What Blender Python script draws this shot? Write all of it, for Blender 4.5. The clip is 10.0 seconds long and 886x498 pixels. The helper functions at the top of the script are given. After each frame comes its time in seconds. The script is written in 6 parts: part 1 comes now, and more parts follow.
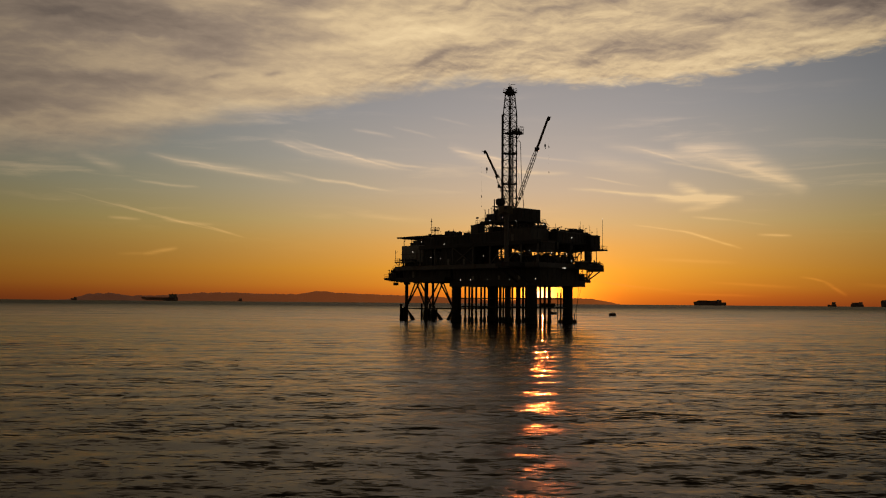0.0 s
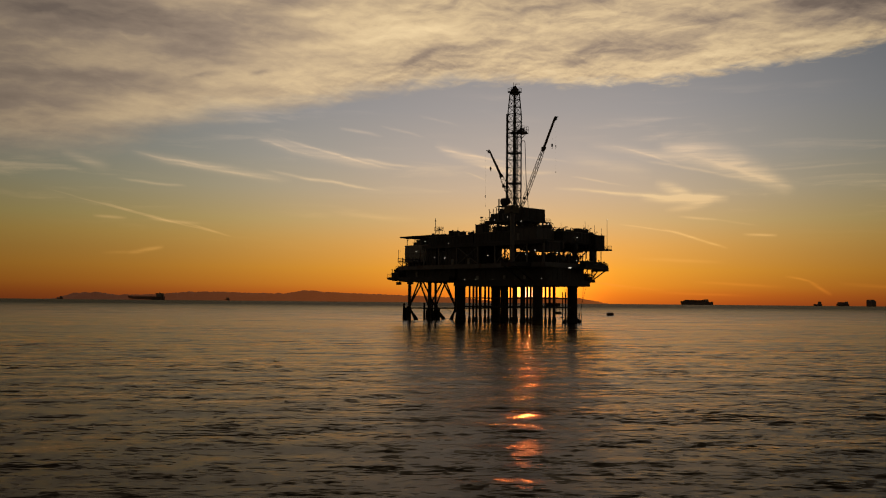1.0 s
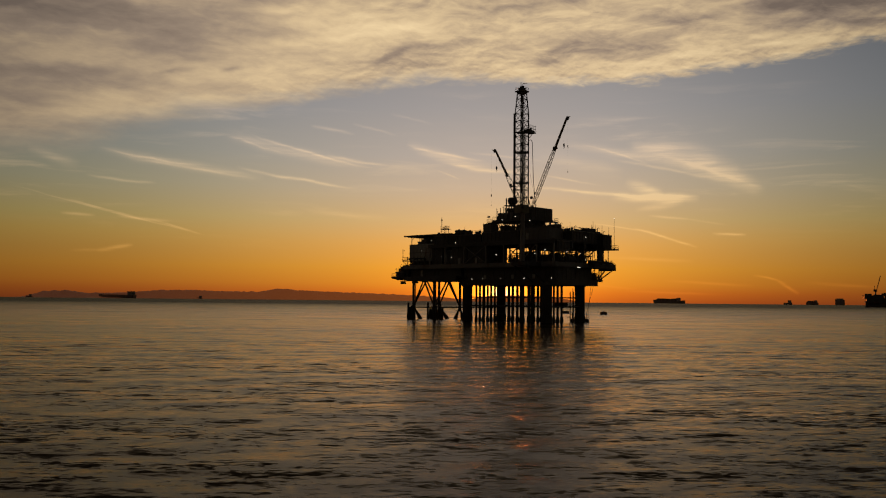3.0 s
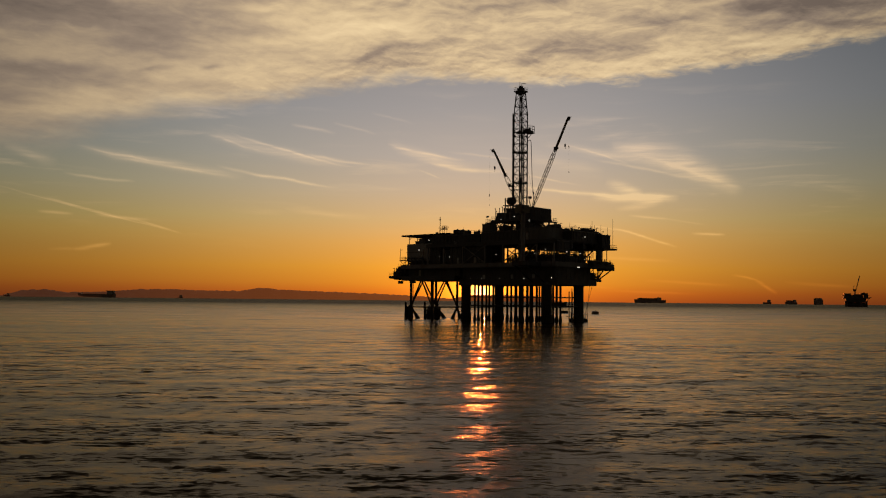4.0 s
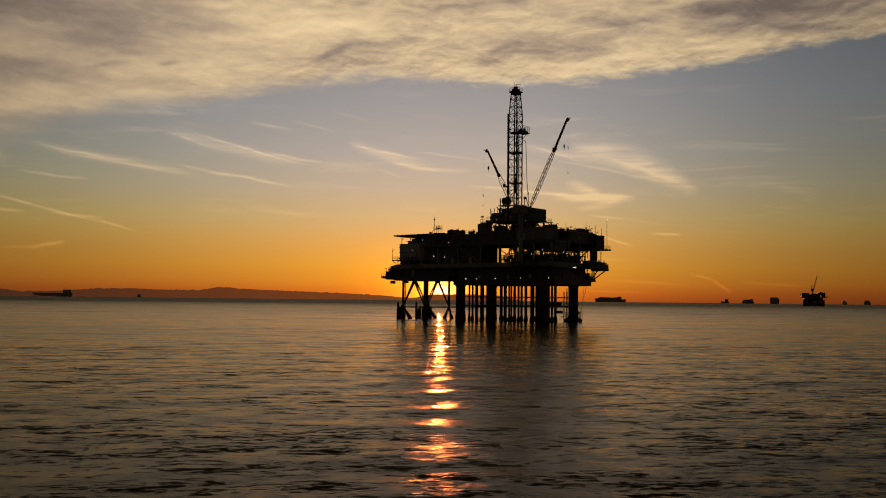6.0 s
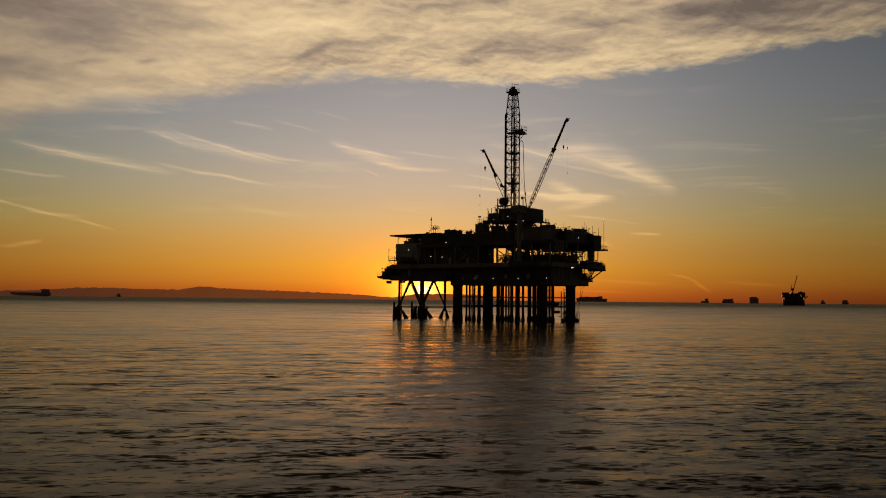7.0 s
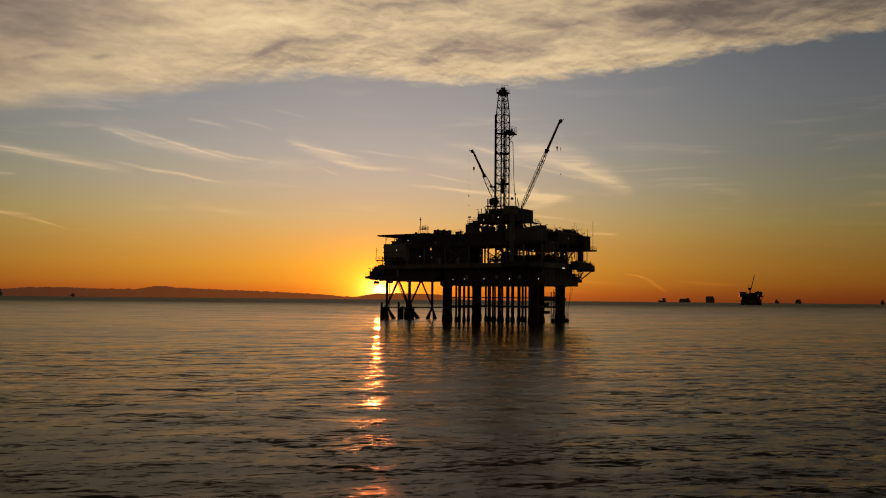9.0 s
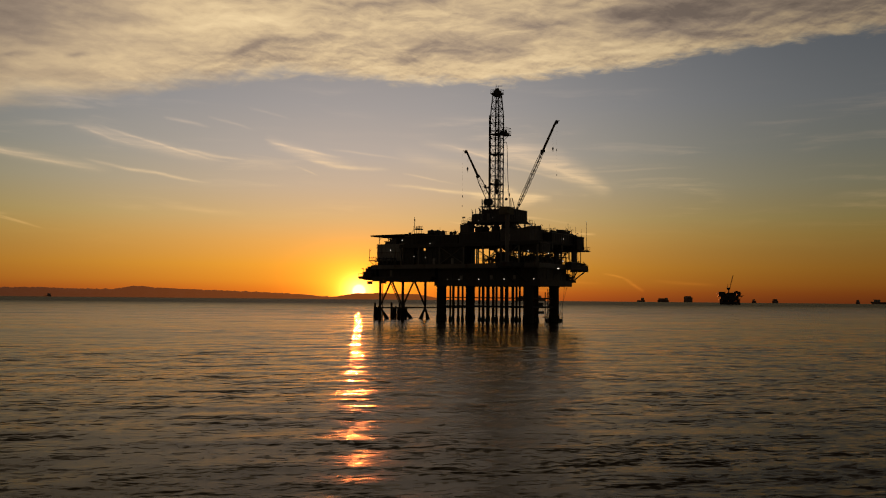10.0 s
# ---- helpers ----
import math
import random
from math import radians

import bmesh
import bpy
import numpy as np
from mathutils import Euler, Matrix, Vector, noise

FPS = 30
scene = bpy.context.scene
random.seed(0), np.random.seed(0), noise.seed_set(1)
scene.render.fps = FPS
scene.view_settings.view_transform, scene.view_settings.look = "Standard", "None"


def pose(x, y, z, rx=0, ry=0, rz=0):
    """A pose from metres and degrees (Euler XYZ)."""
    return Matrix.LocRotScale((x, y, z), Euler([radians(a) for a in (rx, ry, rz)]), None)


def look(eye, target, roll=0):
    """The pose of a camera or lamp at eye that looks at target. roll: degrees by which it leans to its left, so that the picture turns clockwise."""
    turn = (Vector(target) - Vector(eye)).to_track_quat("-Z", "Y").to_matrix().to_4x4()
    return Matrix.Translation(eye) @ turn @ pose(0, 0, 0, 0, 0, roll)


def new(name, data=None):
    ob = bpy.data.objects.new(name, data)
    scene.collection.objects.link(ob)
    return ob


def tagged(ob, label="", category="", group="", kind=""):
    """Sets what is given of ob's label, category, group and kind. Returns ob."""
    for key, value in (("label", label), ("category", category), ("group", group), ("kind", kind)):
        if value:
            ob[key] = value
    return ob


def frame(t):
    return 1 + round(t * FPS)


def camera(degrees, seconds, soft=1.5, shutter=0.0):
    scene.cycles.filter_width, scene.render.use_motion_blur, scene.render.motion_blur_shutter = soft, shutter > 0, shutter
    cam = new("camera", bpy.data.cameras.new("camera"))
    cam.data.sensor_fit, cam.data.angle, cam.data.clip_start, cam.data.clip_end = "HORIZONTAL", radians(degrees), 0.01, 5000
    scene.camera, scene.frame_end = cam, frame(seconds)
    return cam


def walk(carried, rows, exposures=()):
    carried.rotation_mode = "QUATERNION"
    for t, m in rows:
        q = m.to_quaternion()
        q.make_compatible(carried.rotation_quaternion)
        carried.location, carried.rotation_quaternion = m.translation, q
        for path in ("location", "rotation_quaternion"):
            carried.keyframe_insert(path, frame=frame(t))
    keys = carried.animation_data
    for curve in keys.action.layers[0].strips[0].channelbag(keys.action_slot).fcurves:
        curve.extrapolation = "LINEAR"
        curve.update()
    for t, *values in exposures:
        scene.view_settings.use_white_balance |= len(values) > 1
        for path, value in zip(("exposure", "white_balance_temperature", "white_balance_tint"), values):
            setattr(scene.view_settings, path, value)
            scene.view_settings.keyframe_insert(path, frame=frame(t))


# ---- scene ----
# ------------------------------------------------------------ camera and its flight
cam = camera(52.0, 10.0, soft=1.1)
FLIGHT = [  # seconds, x, y, height, heading, pitch, lean
    (0.0, 0.38, -0.18, 6.14, 0.068, 3.331, 0.494),
    (0.5, -2.32, 0.03, 6.18, -0.343, 3.311, 0.511),
    (1.0, -5.02, 0.22, 6.22, -0.750, 3.290, 0.526),
    (1.5, -7.71, 0.38, 6.26, -1.150, 3.270, 0.536),
    (2.0, -10.41, 0.53, 6.30, -1.557, 3.250, 0.544),
    (2.5, -13.14, 0.68, 6.34, -2.002, 3.229, 0.553),
    (3.0, -15.91, 0.85, 6.37, -2.512, 3.208, 0.565),
    (3.5, -18.71, 1.05, 6.41, -3.088, 3.191, 0.577),
    (4.0, -21.50, 1.29, 6.44, -3.724, 3.180, 0.586),
    (4.5, -24.27, 1.56, 6.47, -4.394, 3.176, 0.590),
    (5.0, -27.00, 1.85, 6.51, -5.051, 3.172, 0.591),
    (5.5, -29.68, 2.17, 6.55, -5.663, 3.163, 0.590),
    (6.0, -32.30, 2.51, 6.59, -6.251, 3.153, 0.589),
    (6.5, -34.88, 2.87, 6.63, -6.847, 3.142, 0.586),
    (7.0, -37.42, 3.26, 6.69, -7.468, 3.135, 0.584),
    (7.5, -39.89, 3.73, 6.74, -8.110, 3.129, 0.581),
    (8.0, -42.31, 4.29, 6.79, -8.767, 3.127, 0.578),
    (8.5, -44.69, 4.83, 6.84, -9.434, 3.125, 0.574),
    (9.0, -47.08, 5.27, 6.88, -10.103, 3.126, 0.565),
    (9.5, -49.48, 5.56, 6.93, -10.771, 3.127, 0.553),
    (10.0, -51.89, 5.79, 6.97, -11.439, 3.128, 0.539),
]
walk(cam, [(t, pose(x, y, z, 90 + pitch, 0, yaw) @ pose(0, 0, 0, 0, 0, lean)) for t, x, y, z, yaw, pitch, lean in FLIGHT])

# ------------------------------------------------------------ sky, clouds and sun
SUN_AZ, SUN_EL = 6.18, 0.42          # degrees to the right of +y, degrees up


def lin(r, g, b):
    """Linear colour of an 8-bit display colour."""
    f = lambda c: (c / 255 / 12.92) if c <= 10 else ((c / 255 + 0.055) / 1.055) ** 2.4
    return (f(r), f(g), f(b), 1.0)


class Nodes:
    """Short ways to lay out a node tree."""

    def __init__(self, tree):
        self.tree = tree
        tree.nodes.clear()

    def add(self, kind, **settings):
        n = self.tree.nodes.new(kind)
        for key, value in settings.items():
            setattr(n, key, value)
        return n

    def put(self, socket, value):
        if isinstance(value, bpy.types.NodeSocket):
            self.tree.links.new(value, socket)
        elif value is not None:
            socket.default_value = value

    def math(self, op, a, b=None, c=None, clamp=False):
        n = self.add("ShaderNodeMath", operation=op, use_clamp=clamp)
        for i, v in enumerate((a, b, c)):
            self.put(n.inputs[i], v)
        return n.outputs[0]

    def vmath(self, op, a, b=None, out=0):
        n = self.add("ShaderNodeVectorMath", operation=op)
        self.put(n.inputs[0], a)
        self.put(n.inputs[1], b)
        return n.outputs[out]

    def range(self, v, a, b, c=0.0, d=1.0, smooth=True):
        n = self.add("ShaderNodeMapRange", interpolation_type="SMOOTHSTEP" if smooth else "LINEAR")
        for i, x in enumerate((v, a, b, c, d)):
            self.put(n.inputs[i], x)
        return n.outputs[0]

    def noise(self, vec, scale, detail=4.0, rough=0.5, distort=0.0):
        n = self.add("ShaderNodeTexNoise")
        self.put(n.inputs["Vector"], vec)
        for key, v in (("Scale", scale), ("Detail", detail), ("Roughness", rough), ("Distortion", distort)):
            n.inputs[key].default_value = v
        return n.outputs[0]

    def ramp(self, v, stops, mode="LINEAR"):
        n = self.add("ShaderNodeValToRGB")
        n.color_ramp.interpolation = mode
        e = n.color_ramp.elements
        while len(e) < len(stops):
            e.new(0.5)
        for k, (p, c) in enumerate(stops):
            e[k].position, e[k].color = p, c if isinstance(c, tuple) else (c, c, c, 1)
        self.put(n.inputs[0], v)
        return n.outputs[0]

    def mix(self, f, a, b, how="MIX"):
        n = self.add("ShaderNodeMix", data_type="RGBA", blend_type=how)
        self.put(n.inputs[0], f)
        self.put(n.inputs[6], a)
        self.put(n.inputs[7], b)
        return n.outputs[2]

    def mapped(self, vec, loc=(0, 0, 0), rot=(0, 0, 0), scale=(1, 1, 1), kind="POINT"):
        n = self.add("ShaderNodeMapping", vector_type=kind)
        self.put(n.inputs[0], vec)
        n.inputs[1].default_value, n.inputs[2].default_value, n.inputs[3].default_value = loc, rot, scale
        return n.outputs[0]


def build_world():
    world = bpy.data.worlds.new("sunset_sky")
    scene.world = world
    world.use_nodes = True
    n = Nodes(world.node_tree)
    way = n.add("ShaderNodeTexCoord").outputs["Generated"]
    sep = n.add("ShaderNodeSeparateXYZ")
    n.put(sep.inputs[0], way)
    x, y, z = sep.outputs
    az = n.math("MULTIPLY", n.math("ARCTAN2", x, y), 57.2958)
    el = n.math("MULTIPLY", n.math("ARCSINE", z), 57.2958)
    flat = n.add("ShaderNodeCombineXYZ")
    n.put(flat.inputs[0], az)
    n.put(flat.inputs[1], el)
    flat = flat.outputs[0]

    # clear sky: orange at the horizon, olive and blue-grey above
    height = n.math("DIVIDE", el, 40.0, clamp=True)
    # brighter and yellower towards the sun
    da = n.math("SUBTRACT", az, SUN_AZ)
    de = n.math("SUBTRACT", el, SUN_EL)
    def lobe(width, height, power=1.0):
        q = n.math("ADD", n.math("POWER", n.math("ABSOLUTE", n.math("DIVIDE", da, width)), 2.0),
                   n.math("POWER", n.math("ABSOLUTE", n.math("DIVIDE", de, height)), 2.0))
        return n.math("EXPONENT", n.math("MULTIPLY", q, -power))
    near = n.math("EXPONENT", n.math("MULTIPLY", n.math("POWER", n.math("ABSOLUTE", n.math("DIVIDE", da, 17.0)), 2.0), -1.0))
    sky = n.mix(near, n.ramp(height, SKY_AWAY), n.ramp(height, SKY_SUNWARD))
    for width, height, colour in GLOWS:
        glow = n.mix(lobe(width, height), (0, 0, 0, 1), colour)
        sky = n.mix(1.0, sky, glow, "ADD")

    # thin high cirrus: feathers, threads and old vapour trails, drawn out along the wind
    warp = n.add("ShaderNodeTexNoise")
    n.put(warp.inputs["Vector"], flat)
    warp.inputs["Scale"].default_value, warp.inputs["Detail"].default_value = 0.30, 4
    wander = n.vmath("SUBTRACT", warp.outputs[1], (0.5, 0.5, 0.5))
    bent = n.vmath("ADD", flat, n.vmath("MULTIPLY", wander, (1.6, 0.42, 0)))
    steady = n.vmath("ADD", flat, n.vmath("MULTIPLY", wander, (0.8, 0.16, 0)))

    def strokes(rows, where, gain=1.0, crisp=2.0):
        """Soft strokes from end to end (azimuth, elevation), with a half thickness, a strength and a sag."""
        total = None
        for a0, e0, a1, e1, thick, strong, sag in rows:
            length, turn = math.hypot(a1 - a0, e1 - e0) / 2, math.atan2(e1 - e0, a1 - a0)
            v = n.add("ShaderNodeSeparateXYZ")
            n.put(v.inputs[0], n.mapped(where, ((a0 + a1) / 2, (e0 + e1) / 2, 0), (0, 0, turn), (length * 1.12, thick, 1), "TEXTURE"))
            along = n.math("MULTIPLY", v.outputs[0], v.outputs[0])
            across = n.math("MULTIPLY_ADD", along, -sag / thick, n.math("ADD", v.outputs[1], sag * 0.4 / thick))
            across = n.math("EXPONENT", n.math("MULTIPLY", n.math("MULTIPLY", across, across), -crisp))
            d = n.math("MULTIPLY", n.math("MULTIPLY", n.math("SUBTRACT", 1.0, along, clamp=True), across), strong * gain)
            total = d if total is None else n.math("ADD", total, d)
        return total

    fibre = n.noise(n.mapped(bent, rot=(0, 0, 0.19), scale=(0.22, 3.2, 1)), 1.0, 8, 0.62, 0.25)
    hair = n.noise(n.mapped(bent, rot=(0, 0, 0.24), scale=(0.5, 8.0, 1)), 1.0, 5, 0.6)
    combed = n.math("ADD", n.range(fibre, 0.32, 0.68, 0.50, 1.12), n.range(hair, 0.35, 0.7, -0.06, 0.12))
    total = n.math("MULTIPLY", strokes(FEATHERS, bent, 1.2), combed)
    thread = n.range(fibre, 0.30, 0.62, 0.45, 1.1)
    total = n.math("ADD", total, n.math("MULTIPLY", strokes(THREADS_WEST, bent, 0.9), thread))
    total = n.math("ADD", total, n.math("MULTIPLY", strokes(THREADS_EAST, bent, 0.9), thread))
    total = n.math("ADD", total, n.math("MULTIPLY", strokes(TRAILS, steady, 0.85), thread))
    low_band = n.math("MULTIPLY", strokes(LOW_BANDS, steady, 0.8), thread)
    total = n.math("MINIMUM", n.math("ADD", total, low_band), 0.85)
    # a veil of faint wisps between the streaks
    veil = n.noise(n.mapped(bent, rot=(0, 0, 0.16), scale=(0.12, 1.2, 1)), 1.0, 7, 0.60, 0.4)
    where = n.noise(n.mapped(flat, scale=(0.09, 0.22, 1)), 1.0, 2, 0.5)
    veil = n.math("MULTIPLY", n.range(veil, 0.48, 0.80, 0.0, 0.42), n.range(where, 0.40, 0.62))
    veil = n.math("MULTIPLY", veil, n.math("MULTIPLY", n.range(el, 2.5, 6.0), n.range(el, 14.0, 11.0)))
    total = n.math("MAXIMUM", total, veil)
    streak_colour = n.ramp(n.math("DIVIDE", el, 12.0, clamp=True), [(0.0, lin(236, 122, 34)), (0.15, lin(240, 160, 62)), (0.3, lin(238, 184, 104)), (0.55, lin(233, 201, 152)), (0.8, lin(223, 197, 168)), (1.0, lin(206, 187, 170))])
    sky = n.mix(total, sky, streak_colour)

    # the great bank of cloud above
    low = n.ramp(n.math("DIVIDE", n.math("ADD", az, 40.0), 90.0, clamp=True), BANK_EDGE)
    edge = n.math("MULTIPLY", low, 20.0)
    rag = n.math("SUBTRACT", n.noise(n.mapped(flat, rot=(0, 0, -0.10), scale=(0.13, 0.50, 1)), 1.0, 6, 0.55, 0.2), 0.5)
    over = n.math("ADD", n.math("SUBTRACT", el, edge), n.math("MULTIPLY", rag, n.range(az, -18.0, -2.0, 2.6, 1.6)))
    tatter = n.math("SUBTRACT", n.noise(n.mapped(flat, rot=(0, 0, -0.16), scale=(0.55, 2.0, 1)), 1.0, 7, 0.60, 0.4), 0.5)
    over = n.math("ADD", over, n.math("MULTIPLY", tatter, n.range(az, -14.0, 2.0, 0.6, 1.5)))
    soft = n.ramp(n.math("DIVIDE", n.math("ADD", az, 40.0), 90.0, clamp=True), [(0.15, 1.9), (0.30, 1.1), (0.44, 0.85), (0.51, 0.60), (0.58, 0.42), (0.8, 0.42)])
    bank = n.range(n.math("DIVIDE", over, soft), -0.7, 1.1)
    drift = n.vmath("ADD", flat, n.vmath("MULTIPLY", wander, (2.2, 1.1, 0)))
    lump = n.noise(n.mapped(drift, rot=(0, 0, -0.16), scale=(0.075, 0.34, 1)), 1.0, 7, 0.50, 0.3)
    fine = n.noise(n.mapped(flat, rot=(0, 0, -0.22), scale=(0.42, 1.5, 1)), 1.0, 8, 0.60, 0.5)
    tone = n.math("ADD", n.math("MULTIPLY", lump, 0.62), n.math("MULTIPLY", n.math("SUBTRACT", fine, 0.5), n.range(az, -12.0, 4.0, 0.14, 0.34)))
    tone = n.math("ADD", tone, 0.19)
    # relief: billows lit from below, finer towards the ragged rim
    billow = lambda lift: n.noise(n.mapped(drift, loc=(0.0, lift, 0), rot=(0, 0, -0.2), scale=(0.30, 0.95, 1)), 1.0, 7, 0.58, 0.5)
    relief = n.math("SUBTRACT", billow(0.0), billow(0.24))
    tone = n.math("ADD", tone, n.math("MULTIPLY", relief, n.range(az, -14.0, 4.0, 0.15, 0.37)))
    curl = lambda lift: n.noise(n.mapped(flat, loc=(0.0, lift, 0), rot=(0, 0, -0.1), scale=(1.0, 2.4, 1)), 1.0, 5, 0.55, 0.3)
    curls = n.math("MULTIPLY", n.math("SUBTRACT", curl(0.0), curl(0.3)), n.range(over, 3.2, 0.4, 0.0, 1.0))
    tone = n.math("ADD", tone, n.math("MULTIPLY", curls, n.range(az, -14.0, 2.0, 0.06, 0.26)))
    tone = n.math("ADD", tone, strokes(BANK_FOLDS, drift, 1.0, 1.6))
    tone = n.math("ADD", tone, n.math("MULTIPLY", n.range(over, 0.9, 0.25, 0.0, 1.0), n.range(az, -8.0, 4.0, 0.0, 0.07)))   # its lower rim catches the sun
    side = n.math("SUBTRACT", n.math("ABSOLUTE", n.math("DIVIDE", n.math("SUBTRACT", az, 4.0), 28.0)), 0.35)
    tone = n.math("SUBTRACT", tone, n.math("MULTIPLY", n.math("MAXIMUM", side, 0.0), 0.16))
    cloud = n.ramp(tone, CLOUD_STOPS)
    sky = n.mix(bank, sky, cloud)

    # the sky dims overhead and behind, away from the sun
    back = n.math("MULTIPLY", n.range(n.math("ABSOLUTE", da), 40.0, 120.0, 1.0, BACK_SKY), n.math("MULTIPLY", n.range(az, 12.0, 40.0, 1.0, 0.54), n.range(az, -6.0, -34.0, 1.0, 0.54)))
    # steep drop above the view, put in to darken what the sea mirrors
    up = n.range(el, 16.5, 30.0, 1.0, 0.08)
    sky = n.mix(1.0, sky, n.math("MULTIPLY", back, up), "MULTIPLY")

    # the low sun itself
    disc = n.math("SQRT", n.math("ADD", n.math("POWER", n.math("ABSOLUTE", da), 2.0), n.math("POWER", n.math("ABSOLUTE", de), 2.0)))
    disc = n.range(disc, 0.48, 0.34)
    sky = n.mix(disc, sky, SUN_DISC)

    haze = n.add("ShaderNodeTexSky", sky_type="NISHITA", sun_disc=False, sun_elevation=radians(SUN_EL), sun_rotation=radians(SUN_AZ))
    b1, b2, add, out = n.add("ShaderNodeBackground"), n.add("ShaderNodeBackground"), n.add("ShaderNodeAddShader"), n.add("ShaderNodeOutputWorld")
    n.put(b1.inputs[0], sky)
    b1.inputs[1].default_value = 1.0
    n.put(b2.inputs[0], haze.outputs[0])
    b2.inputs[1].default_value = 0.01
    n.put(add.inputs[0], b1.outputs[0])
    n.put(add.inputs[1], b2.outputs[0])
    n.put(out.inputs[0], add.outputs[0])


SKY_AWAY = [(e / 40, lin(*c)) for e, c in ((0, (124, 60, 27)), (0.5, (140, 73, 28)), (1, (153, 91, 33)), (2, (160, 109, 42)), (3, (158, 118, 54)), (4, (160, 130, 66)), (5, (154, 137, 84)),
            (7, (141, 137, 111)), (9, (129, 131, 121)), (12, (120, 124, 127)), (16, (104, 109, 116)), (28, (70, 76, 92)))]
SKY_SUNWARD = [(e / 40, lin(*c)) for e, c in ((0, (184, 84, 28)), (0.5, (202, 106, 32)), (1, (211, 132, 40)), (2, (220, 152, 53)), (3.5, (218, 162, 86)), (5, (206, 171, 119)), (7, (192, 171, 146)),
               (9, (176, 165, 155)), (12, (156, 151, 149)), (16, (136, 133, 135)), (28, (90, 92, 104)))]
GLOWS = [(7.0, 3.4, (0.26, 0.085, 0.0, 1)), (3.0, 2.0, (1.4, 0.36, 0.02, 1)), (1.5, 1.25, (1.7, 0.54, 0.035, 1)), (0.78, 0.72, (2.4, 1.5, 0.40, 1))]
SUN_DISC = (5.5, 2.1, 0.85, 1)
BACK_SKY = 0.40
BANK_EDGE = [((a + 40) / 90, e / 20) for a, e in ((-40, 7.0), (-26, 8.2), (-23, 8.5), (-20, 9.0), (-17, 10.0), (-14, 11.2), (-8, 12.0), (-4.6, 12.9), (0.8, 13.8), (4.4, 13.8), (8, 13.5), (15, 13.6), (19.3, 13.9), (26.6, 14.6), (32.6, 15.2), (50, 16.6))]
CLOUD_STOPS = [(0.22, lin(120, 105, 94)), (0.35, lin(153, 134, 116)), (0.46, lin(188, 164, 133)), (0.56, lin(215, 188, 147)), (0.72, lin(240, 212, 165))]
# each stroke: azimuth and elevation of both ends, half thickness, strength, sag
FEATHERS = [(-18.2, 8.7, -9.1, 7.5, 0.34, 0.30, 0.1), (-11.0, 9.9, -2.7, 8.35, 0.42, 0.36, 0.1), (14.2, 9.6, 21.8, 6.95, 0.60, 0.44, -0.25), (15.6, 9.95, 21.6, 7.1, 0.72, 0.40, -0.45), (10.1, 9.85, 16.9, 8.5, 0.34, 0.34, 0.0),
            (8.4, 9.1, 13.4, 8.0, 0.6, 0.22, 0.0), (14.4, 9.65, 17.4, 9.05, 0.42, 0.30, 0.0), (-22.2, 8.4, -19.6, 7.7, 0.36, 0.26, 0.0), (-6.0, 5.45, -1.0, 5.1, 0.22, 0.26, 0.1),
            (0.4, 9.7, 5.6, 8.2, 0.42, 0.44, 0.2), (13.2, 6.5, 18.2, 6.38, 0.32, 0.85, 0.0), (13.9, 7.4, 16.1, 6.65, 0.34, 0.62, 0.0), (14.7, 5.8, 17.4, 6.15, 0.26, 0.58, 0.0)]
THREADS_WEST = [(-10.2, 8.0, -3.0, 6.92, 0.12, 0.62, 0.1), (-18.2, 8.75, -12.4, 7.9, 0.09, 0.34, 0.05), (-16.6, 8.3, -9.6, 7.45, 0.10, 0.32, 0.05), (-9.2, 9.9, -2.0, 8.2, 0.10, 0.55, 0.05),
                (-4.6, 8.95, -0.8, 8.3, 0.12, 0.55, 0.05), (-11.0, 9.85, -7.7, 9.05, 0.10, 0.30, 0.0), (-5.7, 10.8, -3.3, 10.35, 0.12, 0.38, 0.0), (-3.2, 10.95, -0.7, 10.4, 0.10, 0.28, 0.0),
                (-0.7, 11.6, 1.7, 11.0, 0.10, 0.26, 0.0), (-19.1, 7.12, -15.3, 6.88, 0.11, 0.36, 0.0)]
THREADS_EAST = [(0.3, 9.68, 4.9, 8.8, 0.11, 0.64, 0.1), (2.2, 8.68, 7.6, 8.0, 0.16, 0.68, 0.15), (1.9, 8.2, 3.7, 7.6, 0.08, 0.40, 0.05), (4.2, 9.35, 8.5, 8.75, 0.10, 0.30, 0.0),
                (8.1, 7.08, 15.0, 6.5, 0.12, 0.80, 0.05), (11.4, 6.72, 18.1, 6.5, 0.15, 0.55, 0.0), (8.8, 7.78, 12.3, 7.2, 0.08, 0.42, 0.0), (11.4, 9.75, 15.3, 8.5, 0.10, 0.40, 0.0),
                (12.4, 8.95, 20.3, 7.35, 0.12, 0.34, -0.05), (16.1, 9.05, 21.8, 6.95, 0.15, 0.36, -0.1), (20.4, 8.0, 26.4, 8.12, 0.09, 0.17, 0.0)]
